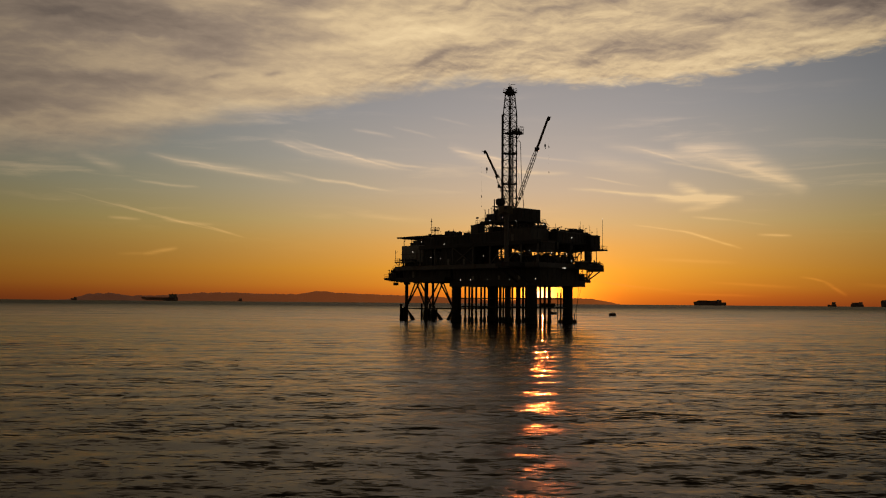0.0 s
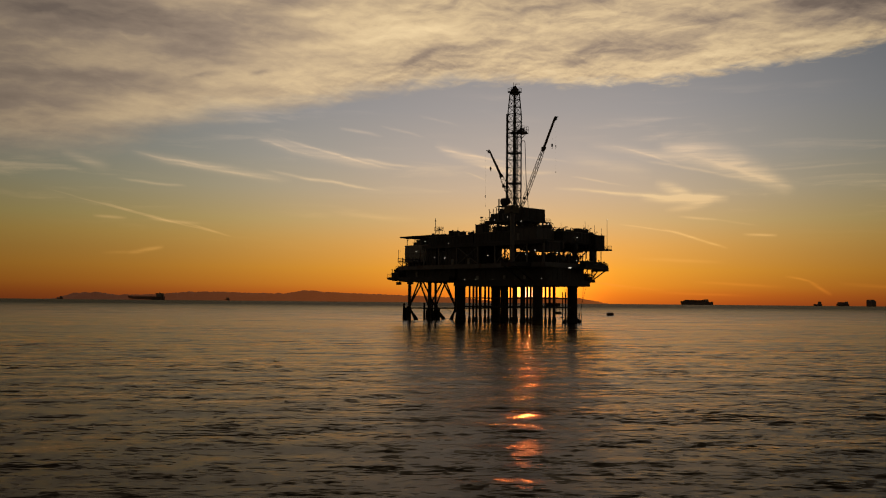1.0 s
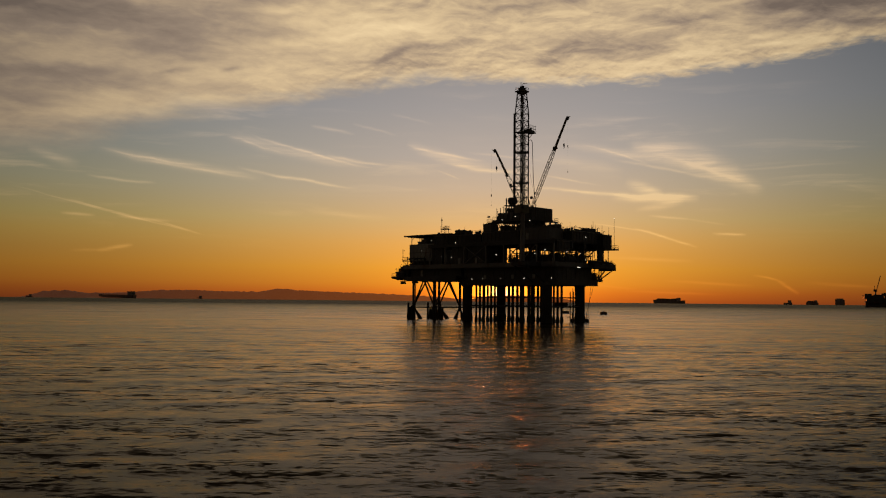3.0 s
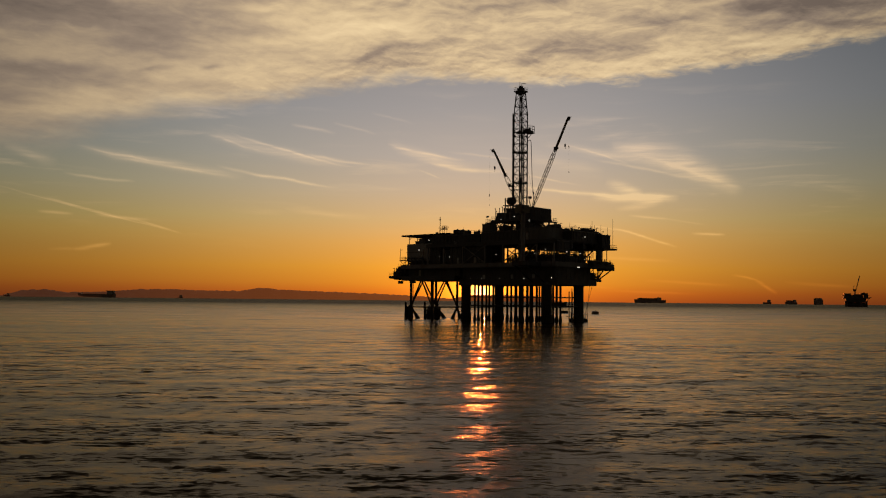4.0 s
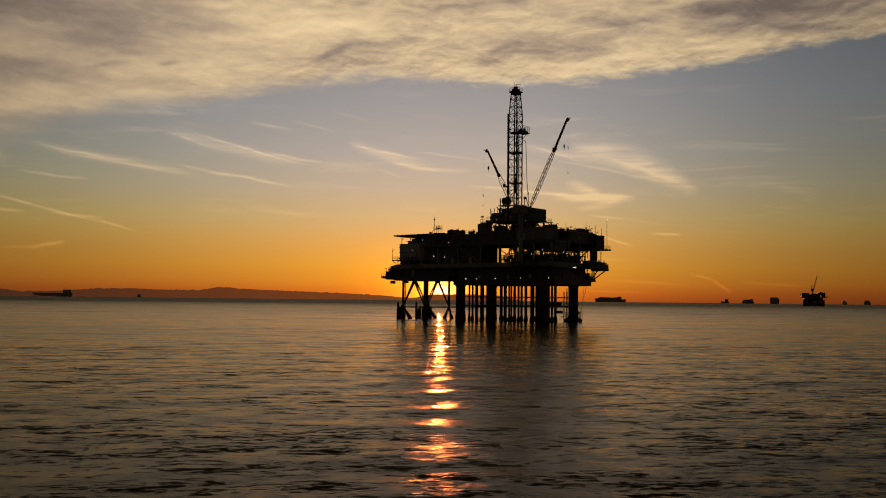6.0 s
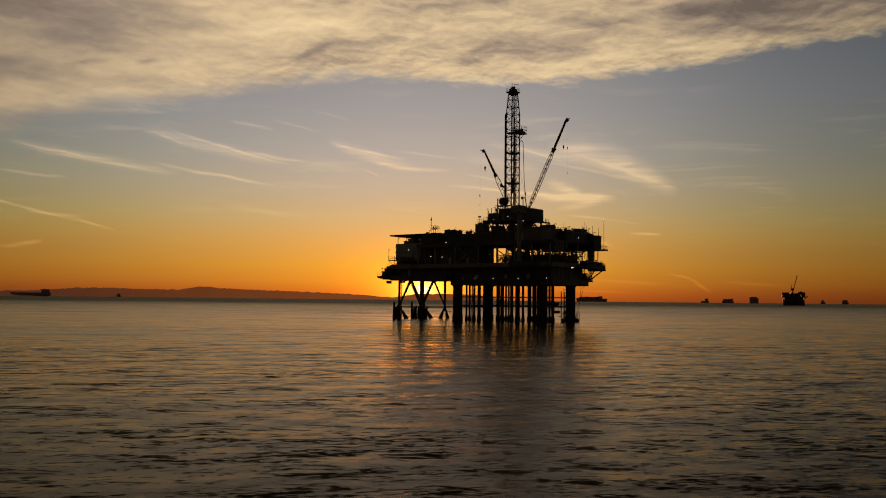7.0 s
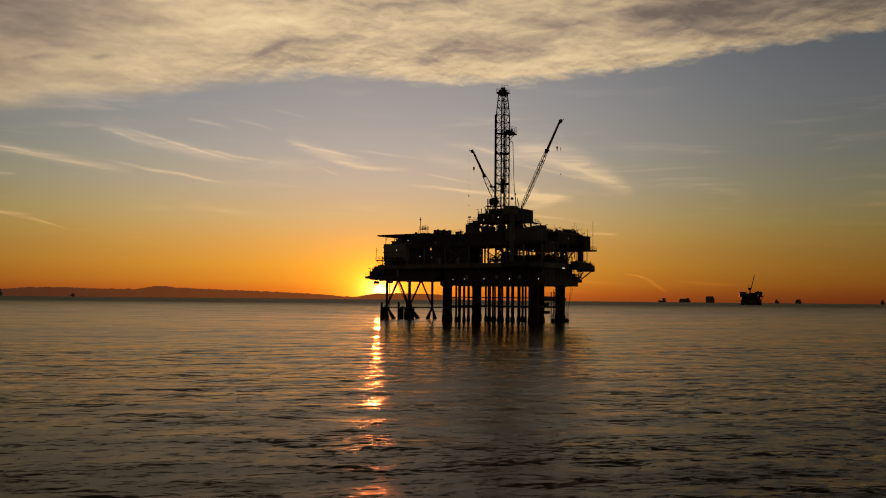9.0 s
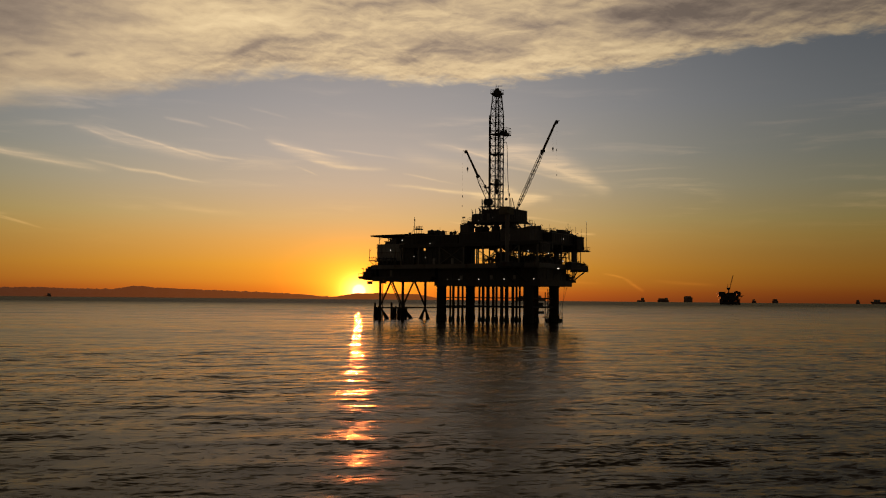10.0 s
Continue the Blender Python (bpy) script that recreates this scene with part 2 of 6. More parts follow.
TRAILS = [(-22.6, 6.18, -12.6, 3.9, 0.06, 0.34, 0.0), (-20.1, 5.68, -16.3, 4.82, 0.07, 0.46, 0.0), (-17.2, 4.82, -14.4, 4.58, 0.12, 0.42, 0.05), (-15.2, 4.62, -12.6, 3.9, 0.07, 0.36, 0.0),
          (-20.4, 4.86, -18.6, 4.8, 0.12, 0.36, 0.0), (11.9, 4.82, 15.3, 4.33, 0.07, 0.66, 0.0), (14.5, 4.5, 18.1, 3.38, 0.09, 1.05, 0.0), (15.3, 5.3, 17.6, 5.08, 0.10, 0.50, 0.0),
          (17.1, 5.15, 19.9, 4.7, 0.08, 0.20, 0.0), (19.1, 4.18, 21.0, 4.08, 0.10, 0.90, 0.0), (-18.3, 2.75, -16.4, 3.1, 0.15, 0.55, 0.0), (-19.7, 2.7, -17.3, 2.8, 0.12, 0.22, 0.0)]
LOW_BANDS = [(12.9, 2.7, 17.9, 2.5, 0.14, 0.36, 0.0), (9.6, 1.36, 14.3, 0.76, 0.10, 0.65, 0.05), (21.4, 1.66, 23.2, 1.2, 0.09, 0.50, -0.1), (22.7, 1.32, 23.9, 0.55, 0.13, 0.45, 0.0),
             (16.4, 1.3, 21.1, 1.03, 0.12, 0.28, 0.0), (24.5, 1.2, 28.2, 0.95, 0.12, 0.30, 0.0), (14.1, 0.62, 19.6, 0.5, 0.10, 0.28, 0.0)]
BANK_FOLDS = [(-2.6, 14.5, 1.2, 15.9, 0.30, -0.16, 0.1), (0.9, 15.75, 4.8, 16.2, 0.36, -0.13, 0.1), (-15.5, 13.5, -13.2, 13.85, 0.18, -0.10, 0.0), (-11.9, 13.85, -10.2, 14.12, 0.18, -0.13, 0.05),
              (-27.5, 16.6, -16.5, 16.4, 2.2, -0.15, 0.0), (-14.0, 18.6, -6.0, 18.4, 0.9, -0.14, 0.0), (8.8, 15.6, 17.4, 15.75, 0.75, -0.13, 0.1), (13.4, 17.2, 20.4, 16.9, 0.6, -0.12, 0.1),
              (21.0, 17.0, 29.0, 17.8, 1.0, -0.18, 0.0), (-15.0, 12.0, -6.2, 12.4, 0.45, 0.10, 0.0), (-12.2, 14.9, 3.0, 17.3, 0.65, 0.11, 0.0), (4.2, 16.8, 15.0, 18.4, 0.6, 0.09, 0.0),
              (4.0, 14.5, 17.0, 14.6, 0.35, 0.09, 0.0), (16.0, 15.0, 27.0, 15.5, 0.45, 0.10, 0.0)]
build_world()

sun = new("sun", bpy.data.lights.new("sun", "SUN"))
sun.data.energy, sun.data.angle, sun.data.color = 0.5, radians(0.53), (1.0, 0.20, 0.04)
_a, _e = radians(SUN_AZ), radians(SUN_EL)
SUN_WAY = Vector((math.sin(_a) * math.cos(_e), math.cos(_a) * math.cos(_e), math.sin(_e)))
sun.matrix_world = look(SUN_WAY * 100, (0, 0, 0))


# ------------------------------------------------------------ materials
def surface(name, base, alt, rough, scale, metal=0.0, bump=0.15, stain=None, by_object=0.0):
    """A painted, rusty or bare surface: two scales of colour and a fine relief."""
    m = bpy.data.materials.new(name)
    m.use_nodes = True
    n = Nodes(m.node_tree)
    at = n.add("ShaderNodeTexCoord").outputs["Object"]
    big = n.noise(at, scale * 0.16, 5, 0.6, 0.4)
    small = n.noise(at, scale * 3.0, 6, 0.65)
    f = n.range(n.math("ADD", n.math("MULTIPLY", big, 0.65), n.math("MULTIPLY", small, 0.35)), 0.36, 0.66)
    colour = n.mix(f, (*base, 1), (*alt, 1))
    if stain:
        streaky = n.noise(n.mapped(at, scale=(1.0, 1.0, 0.18)), scale * 0.9, 5, 0.7)
        colour = n.mix(n.range(streaky, 0.56, 0.70, 0.0, 0.8), colour, (*stain, 1))
    if by_object:
        rnd = n.add("ShaderNodeObjectInfo").outputs["Random"]
        colour = n.mix(1.0, colour, n.range(rnd, 0.0, 1.0, 1.0 - by_object, 1.0 + by_object, False), "MULTIPLY")
    b = n.add("ShaderNodeBsdfPrincipled")
    n.put(b.inputs["Base Color"], colour)
    n.put(b.inputs["Roughness"], n.range(small, 0.3, 0.7, max(rough - 0.12, 0.05), min(rough + 0.12, 1.0)))
    b.inputs["Metallic"].default_value = metal
    if bump:
        bn = n.add("ShaderNodeBump")
        bn.inputs["Strength"].default_value, bn.inputs["Distance"].default_value = bump, 0.05
        n.put(bn.inputs["Height"], small)
        n.put(b.inputs["Normal"], bn.outputs[0])
    n.put(n.add("ShaderNodeOutputMaterial").inputs[0], b.outputs[0])
    return m


def lit(name, colour, strength):
    m = bpy.data.materials.new(name)
    m.use_nodes = True
    n = Nodes(m.node_tree)
    e = n.add("ShaderNodeEmission")
    e.inputs[0].default_value, e.inputs[1].default_value = (*colour, 1), strength
    n.put(n.add("ShaderNodeOutputMaterial").inputs[0], e.outputs[0])
    return m


STEEL = surface("weathered_steel", (0.075, 0.072, 0.07), (0.045, 0.040, 0.037), 0.6, 0.8, 0.0, stain=(0.07, 0.03, 0.015), by_object=0.15)
GREY = surface("grey_deck_paint", (0.16, 0.16, 0.155), (0.11, 0.105, 0.10), 0.55, 0.5, stain=(0.09, 0.045, 0.025), by_object=0.12)
PRIMER = surface("pale_grey_primer", (0.25, 0.235, 0.22), (0.18, 0.17, 0.16), 0.6, 0.6, stain=(0.12, 0.06, 0.035), by_object=0.1)
PALE = surface("pale_wall_paint", (0.40, 0.39, 0.37), (0.30, 0.29, 0.275), 0.5, 0.5, stain=(0.14, 0.08, 0.05), by_object=0.08)
RUST = surface("rusty_pile", (0.085, 0.040, 0.022), (0.045, 0.026, 0.018), 0.85, 0.7, bump=0.4, by_object=0.2)
GROWTH = surface("marine_growth", (0.020, 0.020, 0.015), (0.045, 0.038, 0.028), 0.9, 2.0, bump=0.8)
DECK = surface("deck_plate", (0.10, 0.095, 0.09), (0.06, 0.055, 0.05), 0.7, 0.6)
CRANE = surface("crane_paint", (0.20, 0.17, 0.10), (0.13, 0.11, 0.07), 0.5, 0.8, stain=(0.08, 0.04, 0.02))
CABLE = surface("steel_cable", (0.05, 0.05, 0.05), (0.03, 0.03, 0.03), 0.5, 4.0)
TIMBER = surface("tarred_timber", (0.035, 0.025, 0.018), (0.018, 0.013, 0.010), 0.9, 1.0, bump=0.5, by_object=0.3)
HULL = surface("ship_hull", (0.30, 0.20, 0.16), (0.22, 0.16, 0.13), 0.6, 0.05)
HOUSE = surface("ship_house_paint", (0.42, 0.38, 0.34), (0.34, 0.30, 0.27), 0.6, 0.05)
BOXES = surface("container_paint", (0.30, 0.18, 0.13), (0.18, 0.17, 0.18), 0.6, 0.08, by_object=0.4)
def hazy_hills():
    """Far hills; the evening haze before them is painted in as a dim emission."""
    m = surface("island_scrub_haze_glow", (0.075, 0.040, 0.026), (0.058, 0.030, 0.020), 0.95, 0.012)
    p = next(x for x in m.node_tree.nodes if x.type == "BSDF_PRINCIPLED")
    # this painted haze glows warmer towards the sun
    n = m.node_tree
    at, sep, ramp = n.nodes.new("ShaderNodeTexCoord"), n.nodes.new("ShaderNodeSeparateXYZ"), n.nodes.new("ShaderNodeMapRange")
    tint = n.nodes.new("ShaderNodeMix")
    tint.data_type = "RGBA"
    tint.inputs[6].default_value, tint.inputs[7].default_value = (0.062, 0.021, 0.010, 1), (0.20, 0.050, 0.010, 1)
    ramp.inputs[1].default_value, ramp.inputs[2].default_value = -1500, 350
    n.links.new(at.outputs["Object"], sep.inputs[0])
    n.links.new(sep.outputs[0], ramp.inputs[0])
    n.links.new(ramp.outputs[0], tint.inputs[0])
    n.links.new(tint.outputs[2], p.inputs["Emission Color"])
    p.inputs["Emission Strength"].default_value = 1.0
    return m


HAZE_ROCK = hazy_hills()
LAMP = lit("lamp_glow", (1.0, 0.90, 0.72), 1.5)
REDLAMP = lit("red_glow", (1.0, 0.16, 0.05), 1.6)


SEA_SHEEN = (0.935, 0.91, 0.88, 1)


def sea_material():
    m = bpy.data.materials.new("sea_water")
    m.use_nodes = True
    n = Nodes(m.node_tree)
    at = n.add("ShaderNodeTexCoord").outputs["Object"]
    open_sea = n.add("ShaderNodeSeparateXYZ")
    n.put(open_sea.inputs[0], at)
    out_to = open_sea.outputs[1]
    slope = None
    # wave trains from long swell to ripples; the shorter ones count only in the nearer water
    for scale, amount, turn, stretch, fade in ((0.036, 0.06, 0.05, 0.40, None), (0.085, 0.075, 0.06, 0.42, None), (0.15, 0.11, -0.08, 0.45, (500, 1400)), (0.26, 0.14, 0.16, 0.5, (260, 900)), (0.62, 0.46, -0.16, 0.55, (70, 300)),
                                               (1.9, 0.58, 0.1, 0.62, (50, 190)), (5.6, 0.40, -0.1, 0.62, (40, 120))):
        t = n.add("ShaderNodeTexNoise")
        n.put(t.inputs["Vector"], n.mapped(at, rot=(0, 0, turn), scale=(stretch, 1.4, 1)))
        t.inputs["Scale"].default_value, t.inputs["Detail"].default_value, t.inputs["Roughness"].default_value = scale, 2, 0.5
        v = n.vmath("MULTIPLY", n.vmath("SUBTRACT", t.outputs[1], (0.5, 0.5, 0.5)), (amount * 0.7, amount, 0))
        if fade:
            w = n.add("ShaderNodeVectorMath", operation="SCALE")
            n.put(w.inputs[0], v)
            n.put(w.inputs["Scale"], n.range(out_to, fade[0], fade[1], 1.0, 0.08))
            v = w.outputs[0]
        slope = v if slope is None else n.vmath("ADD", slope, v)
    group = n.noise(n.mapped(at, rot=(0, 0, -0.12), scale=(0.40, 1.0, 1)), 0.11, 2, 0.5)   # waves run in packets
    patch = n.noise(n.mapped(at, rot=(0, 0, 0.1), scale=(0.45, 1.0, 1)), 0.03, 3, 0.5)     # calmer and rougher water
    tilt = n.add("ShaderNodeVectorMath", operation="SCALE")
    n.put(tilt.inputs[0], slope)
    n.put(tilt.inputs["Scale"], n.math("MULTIPLY", n.range(patch, 0.35, 0.65, 0.75, 1.25), n.range(group, 0.36, 0.66, 0.7, 1.3)))
    drift = n.add("ShaderNodeCombineXYZ")                                # the short seas lean down the wind, more so in the open
    n.put(drift.inputs[1], n.math("ADD", n.range(out_to, 25.0, 170.0, 0.014, -0.029, False), n.range(out_to, 260.0, 1300.0, 0.0, -0.13, False)))
    # long smooth backs, short steep faces
    split = n.add("ShaderNodeSeparateXYZ")
    n.put(split.inputs[0], tilt.outputs[0])
    face = n.math("MULTIPLY", n.math("MINIMUM", n.math("ADD", split.outputs[1], 0.022), 0.0), n.range(out_to, 50.0, 180.0, 2.0, 1.0))
    back = n.math("MULTIPLY", n.math("MAXIMUM", split.outputs[1], -0.022), n.range(out_to, 60.0, 220.0, 0.26, 0.5))
    wave = n.add("ShaderNodeCombineXYZ")
    n.put(wave.inputs[0], n.math("MULTIPLY", split.outputs[0], 1.4))
    n.put(wave.inputs[1], n.math("ADD", face, back))
    upright = n.add("ShaderNodeNewGeometry").outputs["Normal"]
    def facing(share):
        lean = n.vmath("ADD", wave.outputs[0], n.vmath("MULTIPLY", drift.outputs[0], (share, share, share)))
        return n.vmath("NORMALIZE", n.vmath("ADD", upright, lean))
    ripple = facing(1.0)
    # the sky mirrored in clear facets and in facets roughened by capillary ripples, over turbid brown water
    clear, frosted, body = n.add("ShaderNodeBsdfGlossy"), n.add("ShaderNodeBsdfGlossy"), n.add("ShaderNodeBsdfDiffuse")
    for g, rough, chop in ((clear, 0.02, 0.14), (frosted, 0.16, 0.25)):  # a light breeze ruffles the nearer water
        g.inputs["Color"].default_value = SEA_SHEEN
        n.put(g.inputs["Roughness"], n.range(out_to, 40.0, 150.0, chop, rough))
        n.put(g.inputs["Normal"], facing(0.35 if g is clear else 1.6))   # the ruffled facets face the wind more
    body.inputs["Color"].default_value = (0.055, 0.037, 0.018, 1)
    mirror, water, fresnel = n.add("ShaderNodeMixShader"), n.add("ShaderNodeMixShader"), n.add("ShaderNodeFresnel")
    mirror.inputs[0].default_value = 0.58
    n.put(mirror.inputs[1], clear.outputs[0])
    n.put(mirror.inputs[2], frosted.outputs[0])
    fresnel.inputs["IOR"].default_value = 1.075
    n.put(fresnel.inputs["Normal"], ripple)
    n.put(water.inputs[0], fresnel.outputs[0])
    n.put(water.inputs[1], body.outputs[0])
    n.put(water.inputs[2], mirror.outputs[0])
    n.put(n.add("ShaderNodeOutputMaterial").inputs[0], water.outputs[0])
    return m


SEA = sea_material()


# ------------------------------------------------------------ mesh tools
class Geo:
    """Vertices and faces gathered for one mesh."""

    def __init__(self):
        self.v, self.f = [], []

    def box(self, x0, x1, y0, y1, z0, z1, chamfer=0.0):
        k = len(self.v)
        if chamfer <= 0:
            self.v += [(x, y, z) for z in (z0, z1) for y in (y0, y1) for x in (x0, x1)]
            self.f += [tuple(k + i for i in q) for q in ((0, 2, 3, 1), (4, 5, 7, 6), (0, 1, 5, 4), (2, 6, 7, 3), (0, 4, 6, 2), (1, 3, 7, 5))]
            return self
        c = chamfer
        ring = [(x0 + c, y0), (x1 - c, y0), (x1, y0 + c), (x1, y1 - c), (x1 - c, y1), (x0 + c, y1), (x0, y1 - c), (x0, y0 + c)]
        self.v += [(x, y, z0) for x, y in ring] + [(x, y, z1 - c) for x, y in ring]
        mx, my = (x0 + x1) / 2, (y0 + y1) / 2
        self.v += [(x + (c if x < mx else -c) * 0.7, y + (c if y < my else -c) * 0.7, z1) for x, y in ring]
        for i in range(8):
            j = (i + 1) % 8
            self.f += [(k + i, k + j, k + 8 + j, k + 8 + i), (k + 8 + i, k + 8 + j, k + 16 + j, k + 16 + i)]
        self.f += [tuple(k + i for i in range(7, -1, -1)), tuple(k + 16 + i for i in range(8))]
        return self

    def tube(self, p, q, r, sides=8, r2=None, caps=True):
        p, q = Vector(p), Vector(q)
        d = (q - p).normalized()
        a = d.orthogonal().normalized()
        b = d.cross(a)
        k, r2 = len(self.v), r if r2 is None else r2
        for c, rr in ((p, r), (q, r2)):
            self.v += [tuple(c + (a * math.cos(2 * math.pi * i / sides) + b * math.sin(2 * math.pi * i / sides)) * rr) for i in range(sides)]
        self.f += [(k + i, k + (i + 1) % sides, k + sides + (i + 1) % sides, k + sides + i) for i in range(sides)]
        if caps:
            self.f += [tuple(k + i for i in range(sides - 1, -1, -1)), tuple(k + sides + i for i in range(sides))]
        return self

    def lathe(self, centre, profile, sides=16, axis="z"):
        k = len(self.v)
        cx, cy, cz = centre
        for r, h in profile:
            for i in range(sides):
                c, s = r * math.cos(2 * math.pi * i / sides), r * math.sin(2 * math.pi * i / sides)
                self.v.append((cx + c, cy + s, cz + h) if axis == "z" else (cx + h, cy + c, cz + s) if axis == "x" else (cx + s, cy + h, cz + c))
        for j in range(len(profile) - 1):
            for i in range(sides):
                m = (i + 1) % sides
                self.f.append((k + j * sides + i, k + j * sides + m, k + (j + 1) * sides + m, k + (j + 1) * sides + i))
        self.f += [tuple(k + i for i in range(sides - 1, -1, -1)), tuple(k + (len(profile) - 1) * sides + i for i in range(sides))]
        return self

    def path(self, points, r, sides=6):
        for p, q in zip(points, points[1:]):
            self.tube(p, q, r, sides)
        return self

    def prism(self, outline, y0, y1):
        """An outline in x and z, drawn out along y."""
        k, m = len(self.v), len(outline)
        self.v += [(x, y0, z) for x, z in outline] + [(x, y1, z) for x, z in outline]
        self.f += [(k + i, k + (i + 1) % m, k + m + (i + 1) % m, k + m + i) for i in range(m)]
        self.f += [tuple(k + i for i in range(m - 1, -1, -1)), tuple(k + m + i for i in range(m))]
        return self

    def mesh(self, name, material, smooth=False):
        me = bpy.data.meshes.new(name)
        me.from_pydata(self.v, [], self.f)
        me.materials.append(material)
        me.update()
        if smooth:
            me.polygons.foreach_set("use_smooth", [len(p.vertices) == 4 for p in me.polygons])
        return me


def part(name, geo, material, parent, label="", smooth=False):
    ob = new(name, geo if isinstance(geo, bpy.types.Mesh) else geo.mesh(name, material, smooth))
    ob.parent = parent
    if label:
        ob["label"] = label
    return ob


def bar(name, p, q, r, material, parent, sides=6, label=""):
    return part(name, Geo().tube(p, q, r, sides), material, parent, label)


# the platform's own axes: u along its length, v across, set over its four great legs
TIDE = 0.95                        # height of the water in the platform's axes
PLATFORM = pose(21.2, 280.1, -TIDE, 0, 0, -46.3)


def thing(name, label, category, u=0.0, v=0.0, z=0.0, turn=0.0, group="", base=None):
    ob = new(name)
    ob.empty_display_size = 0.5
    ob.matrix_world = (PLATFORM if base is None else base) @ pose(u, v, z, 0, 0, turn)
    return tagged(ob, label, category, group)


# ------------------------------------------------------------ sea
def build_sea():
    def lines(lo, fine_lo, fine_hi, hi, step, growth):
        xs = list(np.arange(fine_lo, fine_hi, step))
        d, x = step, xs[-1]
        while x < hi:
            d = max(step, d * growth)
            x += d
            xs.append(x)
        d, x, left = step, xs[0], []
        while x > lo:
            d = d * (growth if lo > -200 else max(growth, 1.03))
            x -= d
            left.append(x)
        return np.array(left[::-1] + xs)
    xs = lines(-5400, -50, 70, 5600, 0.7, 1.018)
    ys = lines(-5000, 18, 70, 4990, 0.4, 1.0085)
    X, Y = np.meshgrid(xs, ys)
    cell = np.maximum(np.gradient(xs)[None, :] * 0.7, np.gradient(ys)[:, None])
    Z = np.zeros_like(X)
    rng = np.random.default_rng(4)
    for k in range(46):
        length = 1.3 * (9.0 / 1.3) ** rng.random()
        turn = radians(-70) + rng.normal() * 0.55
        amp = 0.0009 * length ** 0.85 * rng.uniform(0.6, 1.3)
        kx, ky, ph = math.cos(turn) * 2 * math.pi / length, math.sin(turn) * 2 * math.pi / length, rng.random() * 6.283
        Z += amp * np.clip(length / (3.0 * cell) - 1.0, 0, 1) * np.sin(kx * X + ky * Y + ph)
    for length in (27.0, 43.0, 70.0, 110.0):      # longer waves carry the relief on into the distance
        for k in range(5):
            turn = radians(-85) + rng.normal() * 0.45
            amp = min(0.005 * length / 6.283, 0.06) * rng.uniform(0.6, 1.2)
            kx, ky, ph = math.cos(turn) * 6.283 / length, math.sin(turn) * 6.283 / length, rng.random() * 6.283
            ratio = length / cell
            Z += amp * np.clip(ratio / 3.0 - 1.0, 0, 1) * np.clip(2.0 - ratio / 11.0, 0, 1) * np.sin(kx * X + ky * Y + ph)
    ny, nx = X.shape
    me = bpy.data.meshes.new("water")
    me.vertices.add(nx * ny)
    me.vertices.foreach_set("co", np.stack([X, Y, Z], -1).ravel())
    i = (np.arange(ny - 1)[:, None] * nx + np.arange(nx - 1)[None, :]).ravel()
    quads = np.stack([i, i + 1, i + nx + 1, i + nx], -1)
    me.loops.add(quads.size)
    me.loops.foreach_set("vertex_index", quads.ravel())
    me.polygons.add(len(quads))
    me.polygons.foreach_set("loop_start", np.arange(0, quads.size, 4))
    me.polygons.foreach_set("loop_total", np.full(len(quads), 4))
    me.polygons.foreach_set("use_smooth", np.ones(len(quads), bool))
    me.update(calc_edges=True)
    me.materials.append(SEA)
    tagged(new("water", me), "calm evening sea with long low ripples, reflecting the sunset", "water", kind="structure")


build_sea()
# ------------------------------------------------------------ the oil platform
def railing(points, z, parent, material=None, height=1.1, step=1.8):
    """Handrail along a line of (u, v): posts, two rails and a kick plate, as parts of parent."""
    material = material or GREY
    for (a, b), (c, d) in zip(points, points[1:]):
        run = math.hypot(c - a, d - b)
        count = max(1, round(run / step))
        for i in range(count + 1):
            x, y = a + (c - a) * i / count, b + (d - b) * i / count
            bar("rail_post", (x, y, z), (x, y, z + height), 0.035, material, parent, 5)
        for h in (0.55, height):
            bar("handrail", (a, b, z + h), (c, d, z + h), 0.035, material, parent, 5)
        bar("kick_plate", (a, b, z + 0.08), (c, d, z + 0.08), 0.05, material, parent, 4)


def stair(p, q, parent, width=0.9):
    """A steep steel stair with stringers, treads and rails."""
    p, q = Vector(p), Vector(q)
    flat = Vector((q.x - p.x, q.y - p.y, 0)).normalized()
    side = Vector((-flat.y, flat.x, 0)) * width / 2
    for s in (side, -side):
        bar("stringer", p + s, q + s, 0.09, GREY, parent, 4)
        bar("handrail", p + s + Vector((0, 0, 1)), q + s + Vector((0, 0, 1)), 0.035, GREY, parent, 5)
    count = max(2, round(abs(q.z - p.z) / 0.25))
    tread = Geo()
    for i in range(count):
        c = p.lerp(q, (i + 0.5) / count)
        tread.tube(c - side, c + side, 0.05, 4)
    part("treads", tread, GREY, parent)


